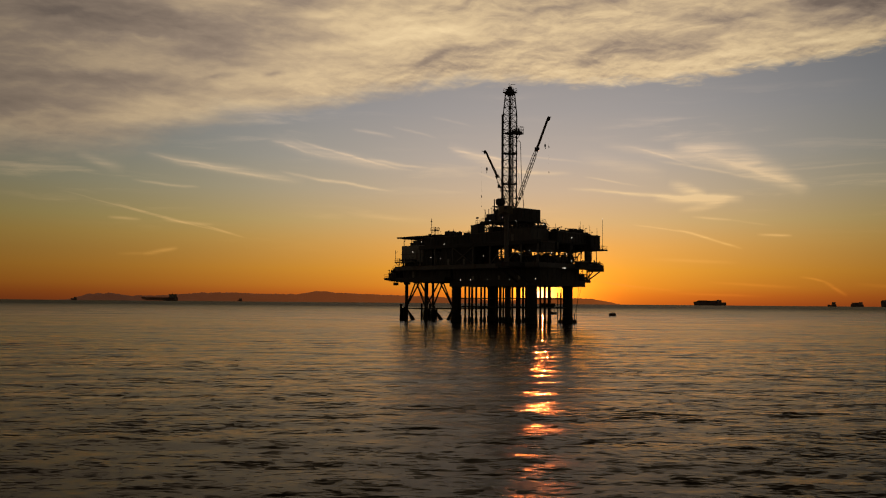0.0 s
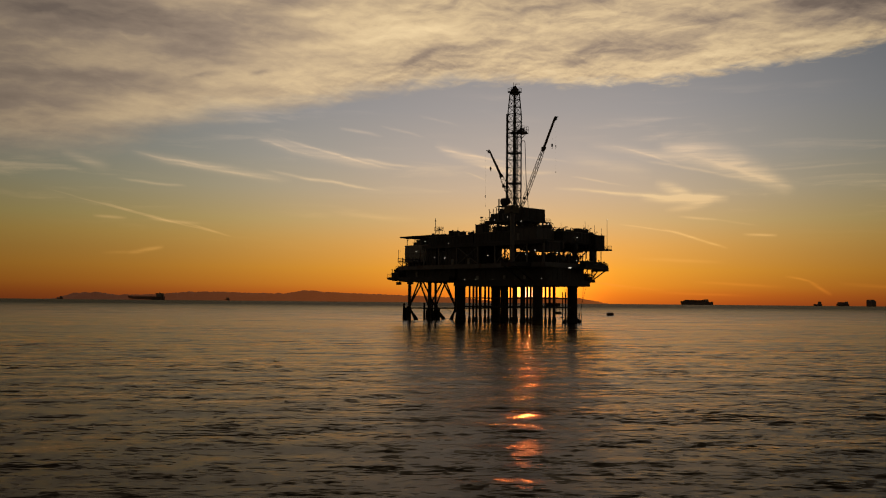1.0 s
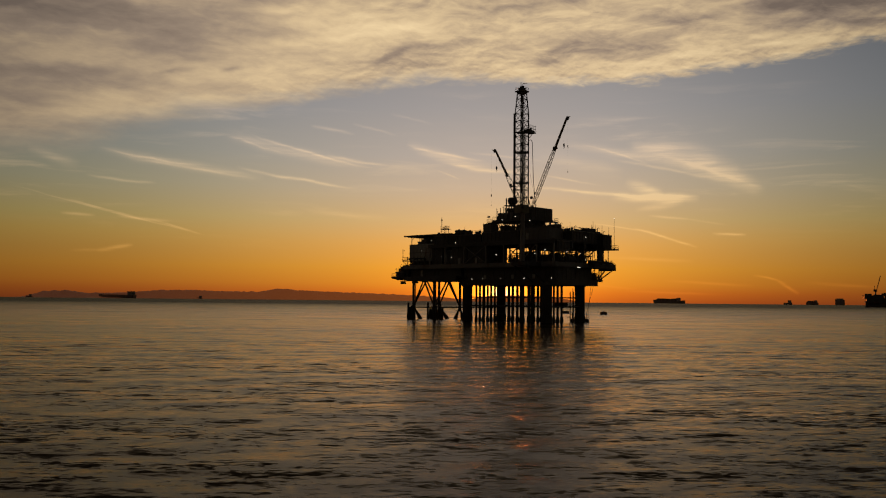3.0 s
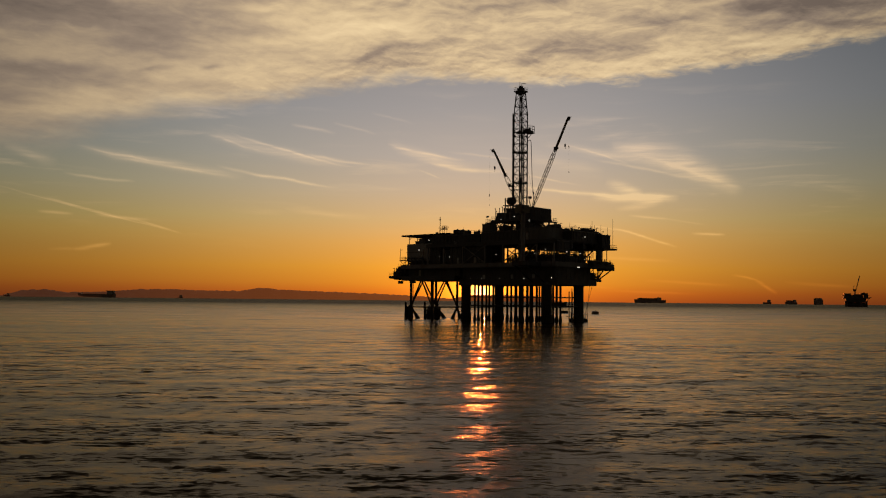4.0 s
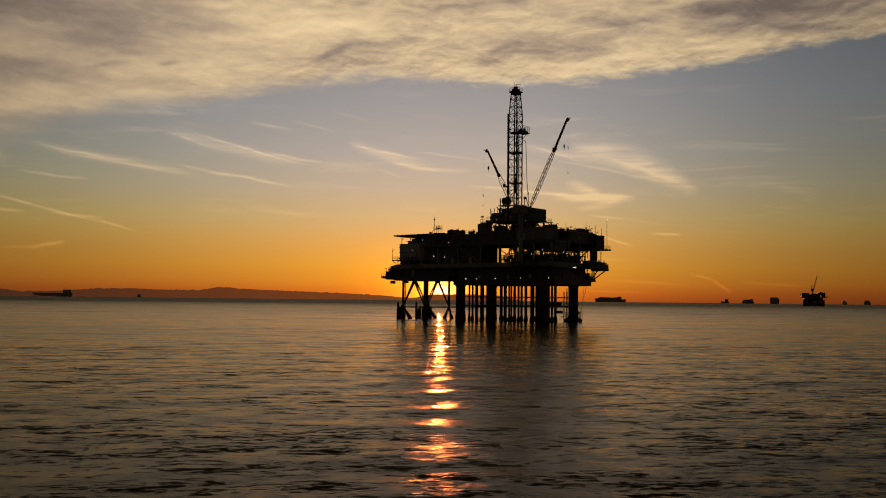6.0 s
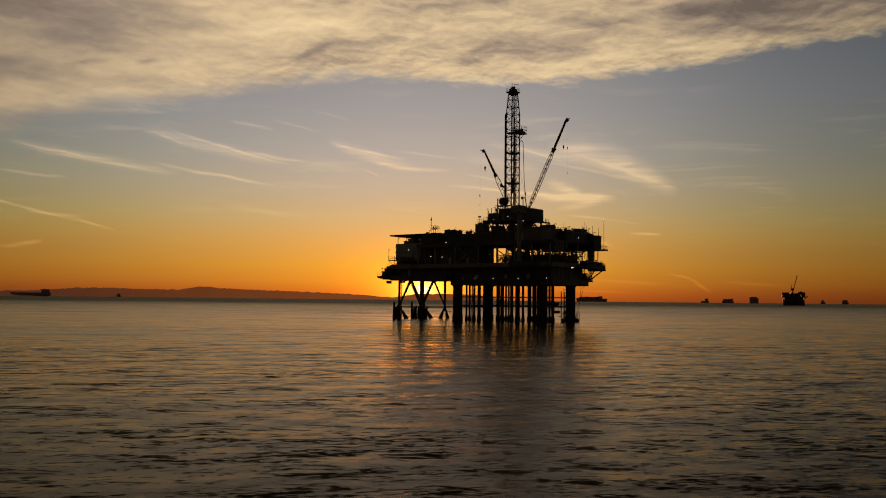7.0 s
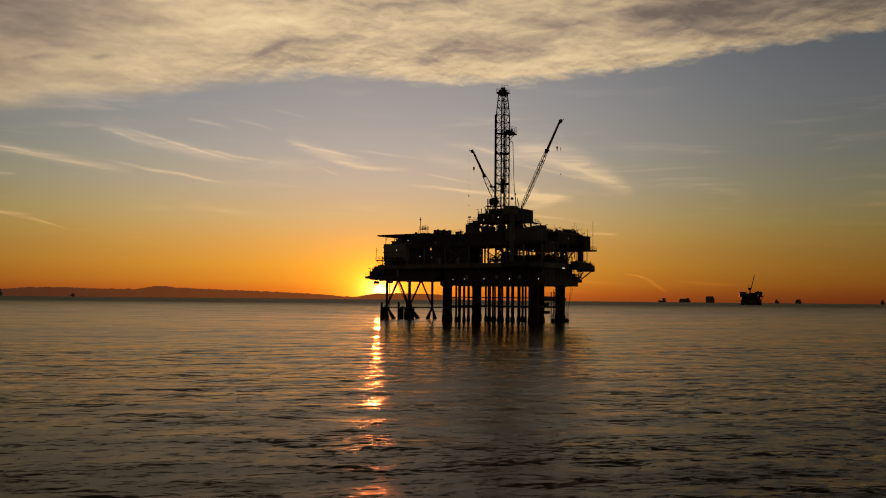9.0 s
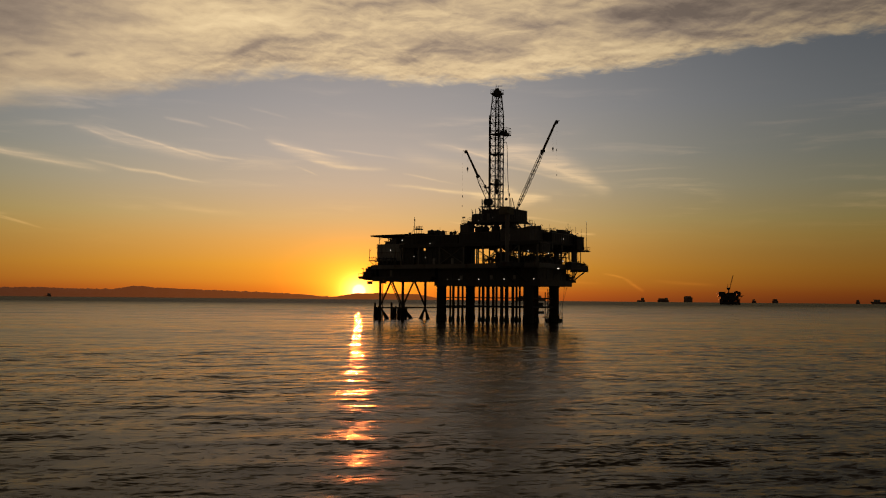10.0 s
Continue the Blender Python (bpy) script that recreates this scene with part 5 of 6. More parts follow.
    for z in (32.3, 33.3):
        bar("handrail", (1.6, -0.85, z), (3.85, -0.85, z), 0.055, STEEL, b)
        bar("handrail", (1.6, 2.05, z), (3.85, 2.05, z), 0.055, STEEL, b)
        bar("handrail", (3.85, -0.85, z), (3.85, 2.05, z), 0.055, STEEL, b)
    part("pipe_fingers", Geo().box(1.6, 3.2, 0.2, 0.32, 31.3, 31.5).box(1.6, 3.2, 0.8, 0.92, 31.3, 31.5).box(2.4, 2.7, 1.0, 1.5, 31.3, 32.9), STEEL, b)
    bar("board_strut", (3.6, 1.0, 31.0), (1.6, 1.0, 29.2), 0.10, STEEL, d)
    for k in range(4):
        x, y = 0.6 + 0.28 * (k % 2), 0.7 - 0.5 * (k // 2)
        bar("drill_pipe", (x, y, 4.0), (x, y, 31.5 + 0.4 * (k % 2)), 0.07, CABLE, d, 6)
    # crown
    crown = part("crown", Geo().box(-1.55, 1.55, -1.55, 1.55, 44.2, 44.5).box(-0.9, 0.9, -0.9, 0.9, 44.5, 45.5, 0.1).box(-1.0, 1.0, -1.0, 1.0, 43.6, 44.2), STEEL, d, "crown block under a railed platform")
    for x in (-0.45, 0, 0.45):
        part("sheave", Geo().lathe((x, 0, 45.8), [(0.4, -0.07), (0.5, 0), (0.4, 0.07)], 14, "x"), STEEL, crown)
    railing([(-1.5, -1.5), (1.5, -1.5), (1.5, 1.5), (-1.5, 1.5), (-1.5, -1.5)], 44.5, d, STEEL, 1.1, 1.5)
    bar("gin_pole", (-0.4, 0.0, 45.8), (-0.4, 0.0, 47.5), 0.08, STEEL, d)
    part("gin_pole", Geo().path([(0.3, 0, 45.8), (0.3, 0.0, 46.9), (1.4, 0.9, 46.9)], 0.08, 5), STEEL, d)
    # travelling block and lines
    part("travelling_block", Geo().box(-0.5, 0.5, -0.4, 0.4, 14.5, 17.4, 0.12), CRANE, d)
    for x, y in ((-0.35, 0.2), (0.35, 0.2), (-0.35, -0.2), (0.35, -0.2)):
        bar("line", (x, y, 17.4), (x, y, 43.4), 0.05, CABLE, d, 4)
    part("swivel", Geo().lathe((0, 0, 12.6), [(0.15, 0), (0.4, 0.4), (0.4, 1.2), (0.15, 1.9)], 10), STEEL, d)
    part("rotary_hose", Geo().path([(1.45, 1.6, 5.0), (1.45, 1.6, 28.4), (1.55, 1.75, 29.0), (1.85, 2.05, 29.3), (2.15, 2.35, 29.0), (2.25, 2.45, 28.2), (2.5, 2.7, 17), (3.0, 3.2, 8.2), (3.4, 3.5, 7.4)], 0.09, 8), CABLE, d, "looped rotary hose")
    bar("tong_line", (1.6, 1.7, 20), (3.4, 3.4, 8.2), 0.02, CABLE, d, 4)
    part("tong", Geo().box(2.7, 3.1, 2.7, 3.1, 12.2, 13.0, 0.1), STEEL, d)
    # side arm and cabin half way up the back
    part("stabbing_board", Geo().box(-3.6, -1.6, -1.6, -0.4, 14.6, 14.8).box(-3.6, -3.5, -1.6, -0.4, 14.8, 15.7), STEEL, d)
    bar("arm", (-3.9, -1.0, 15.0), (-1.6, -1.0, 15.0), 0.09, STEEL, d)
    bar("arm", (-3.2, -1.0, 13.9), (-1.6, -1.0, 12.4), 0.09, STEEL, d)
    part("air_winch", Geo().lathe((2.2, 2.2, 11.2), [(0.2, -0.4), (0.45, -0.3), (0.45, 0.3), (0.2, 0.4)], 10), STEEL, d)
    part("standpipe", Geo().tube((-1.75, -1.75, 4), (-1.75, -1.75, 37.5), 0.14, 8), STEEL, d)
    part("back_guide", Geo().box(-2.0, -1.75, -1.55, -1.2, 4, 37.4), STEEL, d)


drilling_rig()


def crane(name, label, foot, tip, width, lattice_to, pedestal, ped_base, radius, hooks, cab=True):
    """A pedestal crane: column, slewing ring, cab, lattice boom with a slim tip, ropes and hooks. Places are in the platform's axes."""
    pu, pv = pedestal
    c = thing(name, label, "crane", pu, pv, ped_base, group="deck cranes")
    o = Vector((pu, pv, ped_base))
    f, t = Vector(foot) - o, Vector(tip) - o
    h = f.z - 1.2
    part("pedestal", Geo().lathe((0, 0, 0), [(radius * 1.25, 0), (radius * 1.25, 0.3), (radius, 0.4), (radius, h - 0.5), (radius * 1.3, h - 0.2), (radius * 1.3, h)], 20), PRIMER, c, "pale grey round pedestal", True)
    flat = Vector((t.x - f.x, t.y - f.y, 0)).normalized()
    side = Vector((-flat.y, flat.x, 0))
    up = (t - f).normalized().cross(side) * -1
    if up.z < 0:
        up = -up
    turn = math.degrees(math.atan2(flat.y, flat.x))
    if cab:
        body = part("machinery_house", Geo().box(-2.2, 1.4, -1.3, 1.3, 0, 2.2, 0.12), CRANE, c, "worn paint machinery house")
        body.matrix_local = pose(0, 0, h, 0, 0, turn)
        cabin = part("cab", Geo().box(0.2, 1.8, -2.4, -1.35, 0.2, 2.1, 0.1), CRANE, c)
        cabin.matrix_local = pose(0, 0, h, 0, 0, turn)
        part("window", Geo().box(1.8, 1.83, -2.3, -1.45, 1.0, 1.9), CABLE, cabin, "dark cab window")
    split = f.lerp(t, lattice_to)
    def chord(s, k):
        w = width * (0.35 + 0.65 * min(1.0, s * 8)) * (1.0 if s < lattice_to * 0.9 else 0.75)
        return f.lerp(split, s / lattice_to) + side * (w / 2 * (1, -1, -1, 1)[k]) + up * (w / 2 * (1, 1, -1, -1)[k])
    steps = [lattice_to * i / 14 for i in range(15)]
    for k in range(4):
        part("boom_chord", Geo().path([chord(s, k) for s in steps], 0.075, 5), CRANE, c)
    for i, (a, b) in enumerate(zip(steps, steps[1:])):
        lace = Geo()
        for k in range(4):
            m = (k + 1) % 4
            lace.tube(chord(a, k if i % 2 else m), chord(b, m if i % 2 else k), 0.045, 4)
        part("boom_lacing", lace, CRANE, c)
    part("boom_tip", Geo().tube(split - (t - f).normalized() * 0.8, t, min(width * 0.46, 0.42), 6, 0.3), CRANE, c, "slim closed boom tip")
    part("tip_sheave", Geo().lathe(tuple(t + flat * 0.3), [(0.4, -0.2), (0.62, 0), (0.4, 0.2)], 12, "y"), STEEL, c)
    part("tip_horn", Geo().tube(t, t + flat * 1.3 + Vector((0, 0, 0.35)), 0.16, 6, 0.1), STEEL, c)
    part("splice_plate", Geo().box(-0.35, 0.35, -0.6, 0.6, -0.3, 0.3), STEEL, c).matrix_local = Matrix.Translation(split) @ pose(0, 0, 0, 0, 0, turn)
    mast_head = f - flat * 1.8 + Vector((0, 0, 3.6))
    if cab:
        for s in (0.9, -0.9):
            bar("gantry", f - flat * 1.2 + side * s, mast_head + side * s * 0.4, 0.12, CRANE, c)
    for (du, dv, dz, drop, size) in hooks:
        top = t + Vector((du, dv, dz))
        low = top - Vector((0, 0, drop))
        bar("hoist_rope", top, low, 0.004, CABLE, c, 4)
        hook = part("hook_block", Geo().lathe(tuple(low), [(0.08, 0), (size, -0.3), (size, -size * 3), (0.1, -size * 4.4)], 8), STEEL, c)
        part("hook", Geo().path([low + Vector((0, 0, -size * 4.4)), low + Vector((0.15, 0, -size * 5.6)), low + Vector((-0.12, 0, -size * 6.2))], 0.06, 5), STEEL, hook)


crane("pedestal_crane", "tall deck crane with a raised lattice boom beside the drill floor", (16.0, -16.3, 33.6), (29.6, -18.2, 57.4), 0.78, 0.68, (13.4, -17.0), 18.5, 0.62,
      [(-0.6, -0.4, 0, 6.9, 0.23), (0.3, 0.1, 0.2, 7.6, 0.12), (0.3, 0.1, 0.2, 14.8, 0.05)])
crane("deck_crane", "deck crane with a short raised lattice boom behind the mast", (-5.4, 9.2, 33.0), (-14.1, 3.1, 55.8), 1.4, 0.66, (-2.6, 11.0), 18.4, 0.8,
      [(0.25, 0.2, -0.4, 4.6, 0.28), (-0.9, -1.0, 0.2, 14.4, 0.14), (-0.9, -0.95, 0.2, 17.8, 0.04)])
# crane foot on the far deck edge
module("crane_base", "squat steel base of the rear crane", -4.4, -0.8, 9.6, 12.4, 17.6, 18.4, STEEL, 0.9, "base")


def deck_lamp(u, v, z, size=0.085):
    m = thing("deck_lamp", "small bright white deck floodlight", "lamp", u, v, z, group="deck floodlights")
    part("housing", Geo().lathe((0, 0, 0), [(0.1, 0.25), (0.2, 0.1), (0.22, 0.0)], 8), STEEL, m)
    part("bulb", Geo().lathe((0, 0, -size), [(size * 0.3, -size), (size, -size * 0.5), (size, size * 0.5), (size * 0.5, size)], 8), LAMP, m, "glowing bulb")
    part("bracket", Geo().tube((0, 0, 0.2), (0, 0.35, 0.3), 0.04, 5), STEEL, m)


for u, v, z in ((-12.4, -9.85, 14.0), (-8.0, -9.85, 14.0), (-0.9, -9.85, 14.0), (8.2, -9.85, 14.0), (18.2, -9.85, 14.0),
                (-35.5, -9.25, 23.6), (-23.8, -11.9, 21.1), (-19.3, -11.9, 20.8), (-17.7, -11.9, 25.3), (-0.8, -11.9, 21.1), (13.8, -11.9, 21.1), (17.5, -11.9, 22.1),
                (20.9, -6.0, 21.6), (20.9, 0.8, 21.5), (21.3, 2.6, 19.6), (-3.6, -6.0, 32.3), (1.8, -6.2, 32.9), (7.2, -5.95, 31.4), (8.9, 4.9, 31.2), (20.7, 3.6, 26.4), (-30.0, -10.2, 26.6)):
    deck_lamp(u, v, z)


def strip_lamp(u, v, z):
    m = thing("strip_lamp", "long white strip light at the deck edge", "lamp", u, v, z)
    part("tray", Geo().box(-0.1, 0.1, -0.7, 0.7, 0.08, 0.2), STEEL, m)
    part("tube", Geo().tube((0.05, -0.65, 0), (0.05, 0.65, 0), 0.08, 6), LAMP, m, "glowing tube")


strip_lamp(21.4, -0.9, 17.2)


def fender_piles(label, spots):
    """A dolphin of leaning timber piles, bound together."""
    d = thing("fender_dolphin", label, "mooring piles", spots[0][0], spots[0][1], 0)
    x0, y0 = spots[0][:2]
    for u, v, top, lean in spots:
        part("fender_pile", Geo().tube((u - x0, v - y0, -4), (u - x0 + lean * 0.691, v - y0 + lean * 0.723, top), 0.52, 9, 0.34), TIMBER, d)
    part("binding", Geo().tube((-0.3, 0, 2.2), (spots[-1][0] - x0, spots[-1][1] - y0, 2.2), 0.16, 6), TIMBER, d)


def dolphin(label, leg, offsets, seed):
    """A clump of leaning piles about a jacket leg; offsets run along the landing side."""
    rng = random.Random(seed)
    spots = []
    for k, out in enumerate(offsets):
        back = rng.uniform(-0.7, 0.7)
        spots.append((leg[0] + 0.691 * out - 0.723 * back, leg[1] + 0.723 * out + 0.691 * back, TIDE + (5.3, 3.9, 4.6, 4.1)[k % 4] + rng.uniform(-0.5, 0.3), rng.uniform(-0.1, 0.3)))
    fender_piles(label, spots)


dolphin("cluster of dark tarred fender piles by the landing", (-42, -6.1), (-1.9, -1.35, -0.8, -0.3), 5)
dolphin("wide clump of dark tarred fender piles by the landing", (-42.2, 6.4), (-3.8, -3.0, -2.4, -1.6, -1.0, -0.3, 0.5, 1.0), 8)


def hanging_hose():
    h = thing("mooring_chain", "slack chain slung between leg and walkway", "chain", -30, -6, 0)
    pts = [(14.0 - 9.2 * k / 8, 0 - 0.2 * k / 8, 5.2 - 1.6 * math.sin(math.pi * k / 8)) for k in range(9)]
    part("chain", Geo().path([(x + 0.2, y, z) for x, y, z in pts], 0.07, 5), STEEL, h)


hanging_hose()


def leg_cage(u, v, ropes):
    c = thing("leg_platform", "small caged boat landing at the foot of a leg", "platform", u, v, TIDE)
    part("bumper", Geo().lathe((0, 0, 0), [(0.5, -2), (0.62, -0.2), (0.62, 0.7), (0.4, 1.1)], 12), TIMBER, c, "dark timber bumper post")
    part("grating", Geo().box(-0.55, 0.55, -0.55, 0.55, 1.5, 1.62), STEEL, c)
    for x in (-0.5, 0.5):
        for y in (-0.5, 0.5):
            bar("post", (x, y, -2), (x, y, 2.9), 0.08, STEEL, c)
    for z in (2.3, 2.85):
        for k in (-0.5, 0.5):
            bar("rail", (-0.5, k, z), (0.5, k, z), 0.05, STEEL, c)
            bar("rail", (k, -0.5, z), (k, 0.5, z), 0.05, STEEL, c)
    bar("stay", (-0.5, -0.5, 1.55), (-1.2, -1.2, 1.55), 0.12, STEEL, c)
    if ropes:
        bar("rope", (0.3, 0.4, 2.8), (0.9, 0.9, 10.9), 0.045, CABLE, c, 4)
        bar("rope", (-0.4, 0.6, 2.8), (1.5, 1.4, 10.9), 0.045, CABLE, c, 4)


leg_cage(16.45, 10.3, True)
leg_cage(13.5, 7.2, False)
for u, v in ((13.3, 6.2), (13.9, 6.9)):
    t = thing("riser", "slim steel riser pipe beside the leg", "pipe", u, v, 0, group="risers")
    part("pipe", Geo().tube((0, 0, -4), (0, 0, 10.2), 0.16, 8), RUST, t)
    part("clamp", Geo().lathe((0, 0, 5.6), [(0.18, -0.2), (0.28, 0), (0.18, 0.2)], 8), STEEL, t)


# ------------------------------------------------------------ on the water and far off
def buoy():
    m = thing("mooring_buoy", "dark barrel-shaped mooring buoy afloat on the sea", "buoy", base=pose(82.7, 443.7, 0, 0, 0, 12))
    part("float", Geo().lathe((0, 0, 0.35), [(0.5, -1.6), (1.0, -1.5), (1.05, -0.6), (0.98, 0), (1.05, 0.6), (1.0, 1.5), (0.5, 1.6)], 16, "x"), HULL, m, "", True)
    for x in (-0.9, 0.9):
        part("band", Geo().lathe((x, 0, 0.35), [(1.02, -0.1), (1.12, 0), (1.02, 0.1)], 16, "x"), RUST, m)
    part("eye", Geo().path([(-0.25, 0, 1.3), (-0.2, 0, 1.75), (0.2, 0, 1.75), (0.25, 0, 1.3)], 0.07, 6), STEEL, m)


buoy()


def hull_outline(length, height, draught=3.0):
    a = length / 2
    return [(-a * 0.97, -draught), (a * 0.94, -draught), (a, height * 1.25), (a * 0.9, height * 1.15), (a * 0.86, height), (-a * 0.9, height), (-a, height * 1.1)]


def ship(kind, label, x, y, length, height, turn, beam=None, house=None, load=None, lit_side=False):
    """A ship seen from far: hull, deckhouse with funnel and mast, and its load. turn: heading of the bow, degrees."""
    s = thing(kind, label, "ship", base=pose(x, y, 0, 0, 0, turn), group="ships at anchor")
    beam = beam or length * 0.16
    part("hull", Geo().prism(hull_outline(length, height), -beam / 2, beam / 2), HULL, s)
    a, at = length / 2, (house[0] if house else -0.8)
    hw, hh = (house[1], house[2]) if house else (length * 0.1, height * 1.4)
    hx = a * at
    deckhouse = part("deckhouse", Geo().box(hx - hw / 2, hx + hw / 2, -beam * 0.42, beam * 0.42, height, height + hh, 0.5).box(hx - hw * 0.2, hx + hw * 0.6, -beam * 0.5, beam * 0.5, height + hh, height + hh * 1.18), HOUSE, s)
    part("funnel", Geo().box(hx - hw * 0.75, hx - hw * 0.35, -beam * 0.12, beam * 0.12, height, height + hh * 1.2), HOUSE, deckhouse)
    bar("mast", (hx + hw * 0.1, 0, height + hh), (hx + hw * 0.1, 0, height + hh * 1.6), length * 0.004, HOUSE, s)
    bar("foremast", (a * 0.82, 0, height), (a * 0.82, 0, height + hh * 0.7), length * 0.004, HOUSE, s)
    if load == "boxes":
        rng = random.Random(int(x))
        n = int(length * 0.62 / 7)
        for i in range(n):
            xx = a * 0.8 - 7 * (i + 0.5)
            if abs(xx - hx) < hw * 0.8 + 4:
                continue
            part("container_stack", Geo().box(xx - 3.3, xx + 3.3, -beam * 0.45, beam * 0.45, height, height + rng.choice((7, 8.5, 8.5, 9.5))), BOXES, s)
    if load == "tanker":
        for i in range(4):
            bar("deck_pipe", (-a * 0.6 + i * 8, 0, height + 0.8), (a * 0.7, 0, height + 0.8 + 0.2 * i), 0.5, HULL, s)
        bar("derrick_post", (0, 0, height), (0, 0, height + 5), 0.5, HOUSE, s)
    if lit_side:
        part("lit_deck", Geo().box(-a * 0.9, -a * 0.1, -beam / 2 - 0.4, -beam / 2 - 0.1, height * 0.45, height * 0.45 + 3.0), REDLAMP, s, "red-lit lower deck")


ship("tanker_ship", "long low dark tanker with its deckhouse aft", -1341, 4295, 184, 15, 180 - 17, 26, (-0.78, 26, 14), "tanker")
ship("cargo_ship", "tiny distant dark cargo ship", -1694, 4169, 30, 7, 160, 8, (-0.4, 9, 6))
ship("cargo_ship", "tiny distant dark cargo ship", -993, 4389, 44, 6, 167, 10, (-0.6, 10, 7))
ship("container_ship", "dark container ship stacked with boxes", 1264, 4319, 162, 14, 195, 24, (-0.62, 13, 10.5), "boxes")
ship("cargo_ship", "small dark cargo ship with a tall deckhouse aft", 1763, 4131, 42, 8, 24, 12, (0.5, 12, 10))
ship("container_ship", "short dark container ship stacked with boxes", 1858, 4088, 60, 9, 200, 16, (-0.7, 9, 10), "boxes")
ship("car_carrier", "tall box-shaped dark ship seen end on", 1963, 4038, 31, 22, 110, 26, (0.0, 20, 7))
ship("cargo_ship", "tiny distant dark cargo ship", 2226, 3897, 24, 8, 30, 9, (-0.3, 9, 8))
ship("container_ship", "tiny distant dark cargo ship with a load of boxes", 2301, 3841, 30, 10, 205, 12, (-0.4, 8, 8), "boxes")
ship("cargo_ship", "tiny distant dark cargo ship", 2592, 3647, 22, 9, 35, 10, (-0.2, 10, 8))
ship("cargo_ship", "dark cargo ship with red-lit lower deck", 2678, 3590, 104, 10, 145, 16, (0.55, 22, 9), None, True)


def far_platform():
    base = pose(969, 1850, 0, 0, 0, -24)
    p = thing("oil_platform", "second dark oil platform far off on the horizon", "oil platform", base=base)
    for x in (-20, -7, 7, 20):
        for y in (-8, 8):
            part("leg", Geo().tube((x, y, -5), (x * 0.97, y * 0.97, 10), 1.5, 8), STEEL, p)
    for x0, x1 in ((-20, -7), (-7, 7), (7, 20)):
        for y in (-8, 8):
            bar("brace", (x0, y, 0), (x1, y, 10), 0.7, STEEL, p)
            bar("brace", (x1, y, 0), (x0, y, 10), 0.7, STEEL, p)
    for x in np.arange(-18, 19, 2.2):
        bar("conductor", (x, -2, -4), (x, -2, 10), 0.75, RUST, p)
        bar("conductor", (x + 1, 3, -4), (x + 1, 3, 10), 0.75, RUST, p)
    part("lower_deck", Geo().box(-23, 21, -12, 12, 9.5, 12), STEEL, p)
    part("main_deck", Geo().box(-26, 24, -13, 13, 17, 18.4), STEEL, p)
    part("upper_deck", Geo().box(-28, -4, -12, 12, 23.5, 24.4).box(4, 24, -12, 12, 23.8, 24.6), STEEL, p)
    part("gallery", Geo().box(22, 29, -5, 6, 19.5, 20.2), STEEL, p)
    for x0, x1, z0, z1 in ((-20, -1, 12, 17), (-1, 18, 12, 17), (-24, -5, 18.4, 23.5), (5, 13, 18.4, 23.8), (15, 22, 18.4, 23.8), (-5, 5, 18.4, 22), (-17, 17, 3.0, 5.2), (-24, -10, 24.4, 27.8), (8, 22, 24.6, 28.6), (12, 16, 28.6, 30), (-6, 8, 22, 26.2)):
        part("plant_block", Geo().box(x0, x1, -10, 10, z0, z1, 0.4), STEEL, p)
    bar("strut", (28, 0, 19.5), (21, 0, 13), 0.5, STEEL, p)
    c = thing("pedestal_crane", "far crane with its boom raised steeply", "crane", base=base @ pose(-2, 0, 18.4))
    part("pedestal", Geo().tube((0, 0, 0), (0, 0, 14), 1.3, 10), STEEL, c)
    part("machinery_house", Geo().box(-4, 2.5, -2, 2, 14, 18.5, 0.4), STEEL, c)
    g = Geo()
    for s in (-0.7, 0.7):
        g.tube((1, s, 16), (8.5, s, 44), 0.32, 5)
        g.tube((2.4, s, 15.6), (8.9, s, 43.6), 0.32, 5)
    part("boom", g, STEEL, c)
    part("boom_lacing", Geo().path([(1 + 0.62 * k + (1.2 if k % 2 else 0), 0, 16 + 2.3 * k) for k in range(12)], 0.22, 4), STEEL, c)
    part("boom_tip", Geo().tube((6.6, 0, 36.5), (9.4, 0, 47), 0.95, 6, 0.6), STEEL, c)
    bar("gantry", (-3, 0, 18), (-1.6, 0, 26), 0.5, STEEL, c)


far_platform()


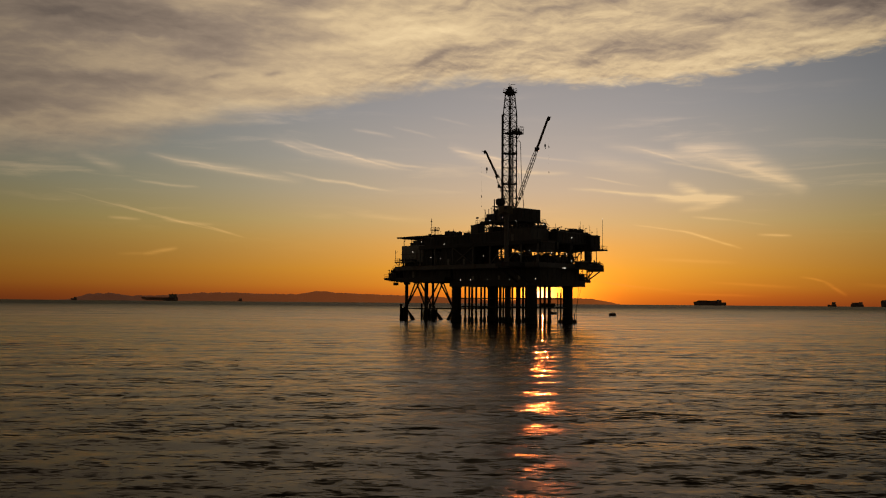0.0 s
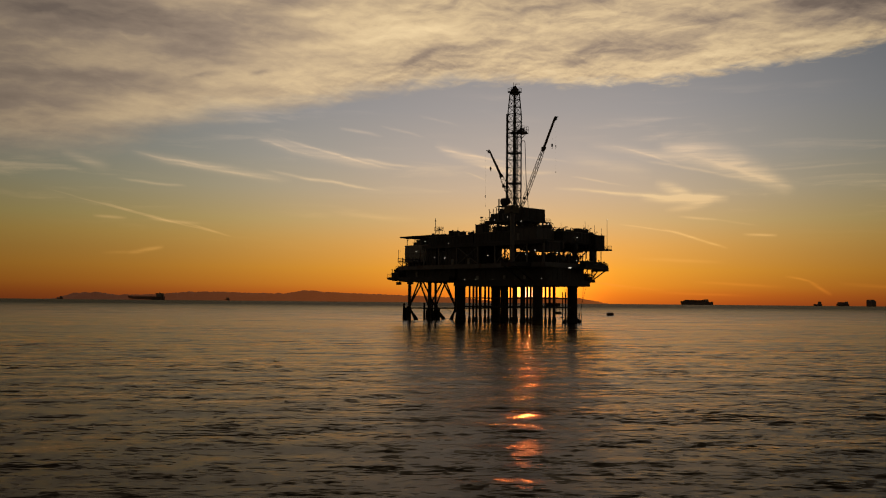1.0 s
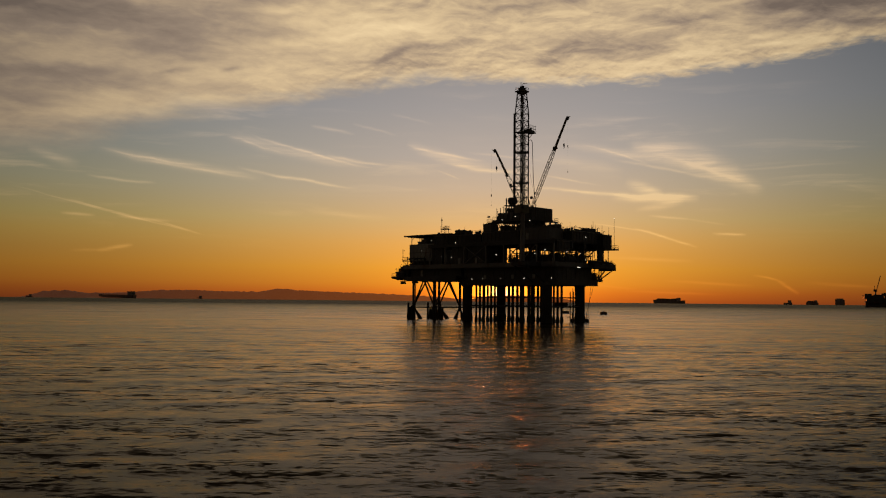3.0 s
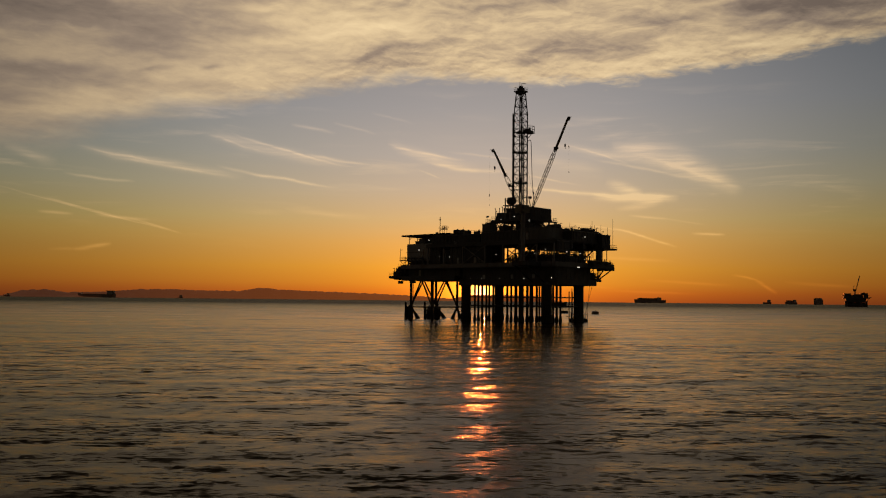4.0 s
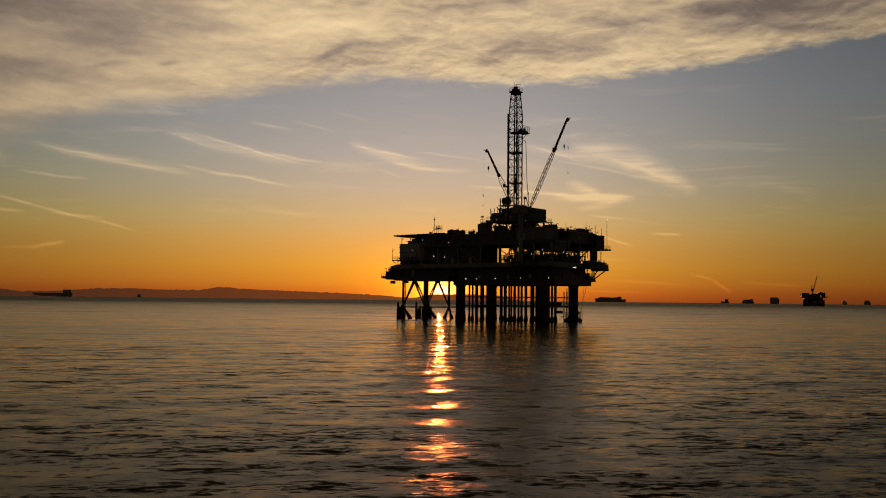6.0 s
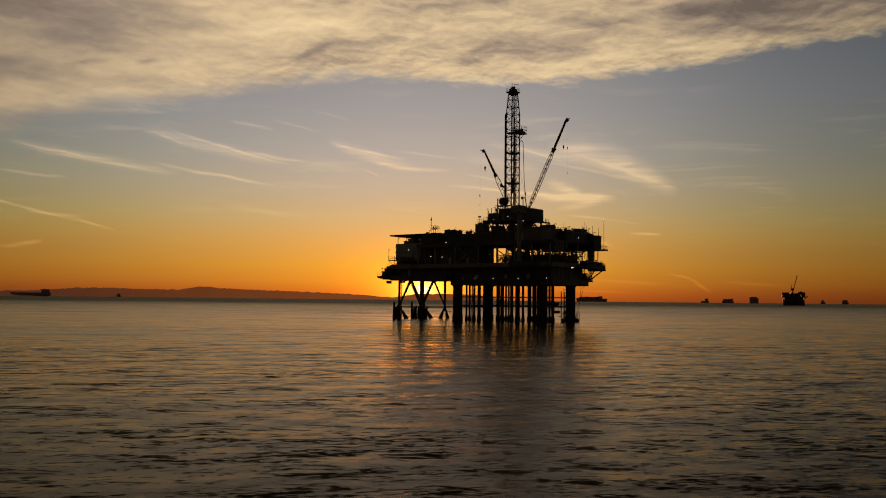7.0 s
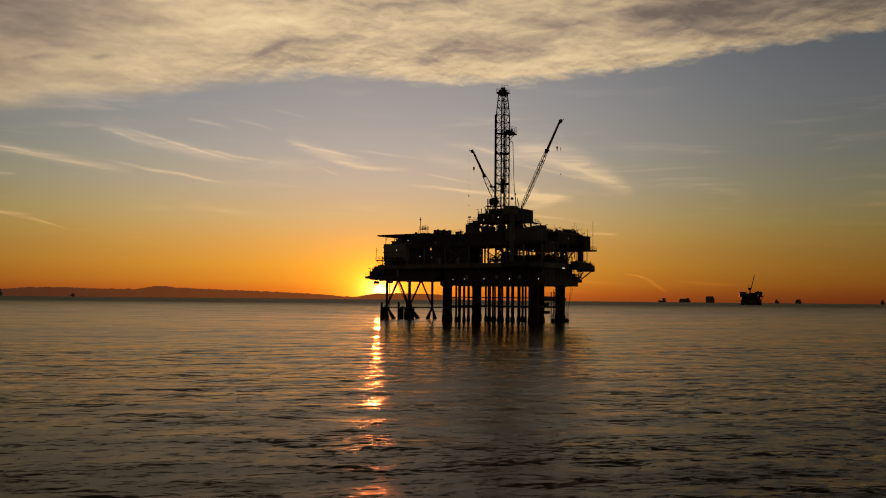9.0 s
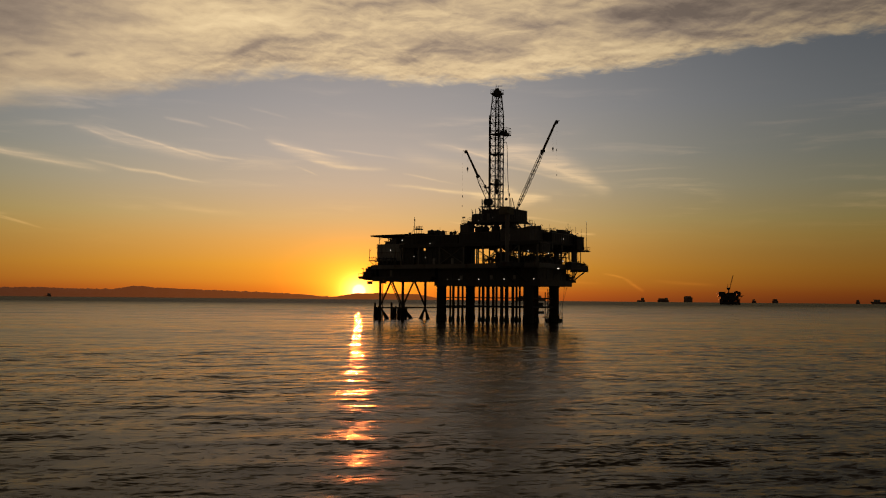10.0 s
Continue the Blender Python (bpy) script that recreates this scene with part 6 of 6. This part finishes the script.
def island(name, label, profile, r, depth):
    """A long low ridge: crest heights by azimuth, with two flanks that fall to the sea."""
    az = np.linspace(profile[0][0], profile[-1][0], int((profile[-1][0] - profile[0][0]) * 40))
    el = np.interp(az, [p[0] for p in profile], [p[1] for p in profile])
    k = np.array([0.25, 0.5, 0.25])
    for _ in range(3):
        el[1:-1] = np.convolve(el, k, "valid")
    g = Geo()
    rows = ((-1.0, 0.0), (-0.72, 0.30), (-0.45, 0.62), (-0.2, 0.88), (0.0, 1.0), (0.5, 0.55), (1.0, 0.0))
    for i, (a, e) in enumerate(zip(az, el)):
        top = 7.4 + (r + depth) * math.tan(radians(e)) + 3.4 * noise.noise((a * 3.2, 3.1, 0)) + 1.8 * noise.noise((a * 11.0, 1.7, 0))
        for s, h in rows:
            wob = 1.0 + (0.22 * noise.noise((a * 2.3, s * 3, 7)) if 0 < h < 1 else 0)
            rr = r + depth + depth * s * (0.9 + 0.25 * noise.noise((a * 1.1, 9, s)))
            g.v.append((-27 + rr * math.sin(radians(a)), 2 + rr * math.cos(radians(a)), max(top, 1) * h * wob - 1.0))
        if i:
            m, b = len(rows), (i - 1) * len(rows)
            g.f += [(b + j, b + m + j, b + m + j + 1, b + j + 1) for j in range(m - 1)]
    tagged(new(name, g.mesh(name, HAZE_ROCK, True)), label, "island", kind="structure")


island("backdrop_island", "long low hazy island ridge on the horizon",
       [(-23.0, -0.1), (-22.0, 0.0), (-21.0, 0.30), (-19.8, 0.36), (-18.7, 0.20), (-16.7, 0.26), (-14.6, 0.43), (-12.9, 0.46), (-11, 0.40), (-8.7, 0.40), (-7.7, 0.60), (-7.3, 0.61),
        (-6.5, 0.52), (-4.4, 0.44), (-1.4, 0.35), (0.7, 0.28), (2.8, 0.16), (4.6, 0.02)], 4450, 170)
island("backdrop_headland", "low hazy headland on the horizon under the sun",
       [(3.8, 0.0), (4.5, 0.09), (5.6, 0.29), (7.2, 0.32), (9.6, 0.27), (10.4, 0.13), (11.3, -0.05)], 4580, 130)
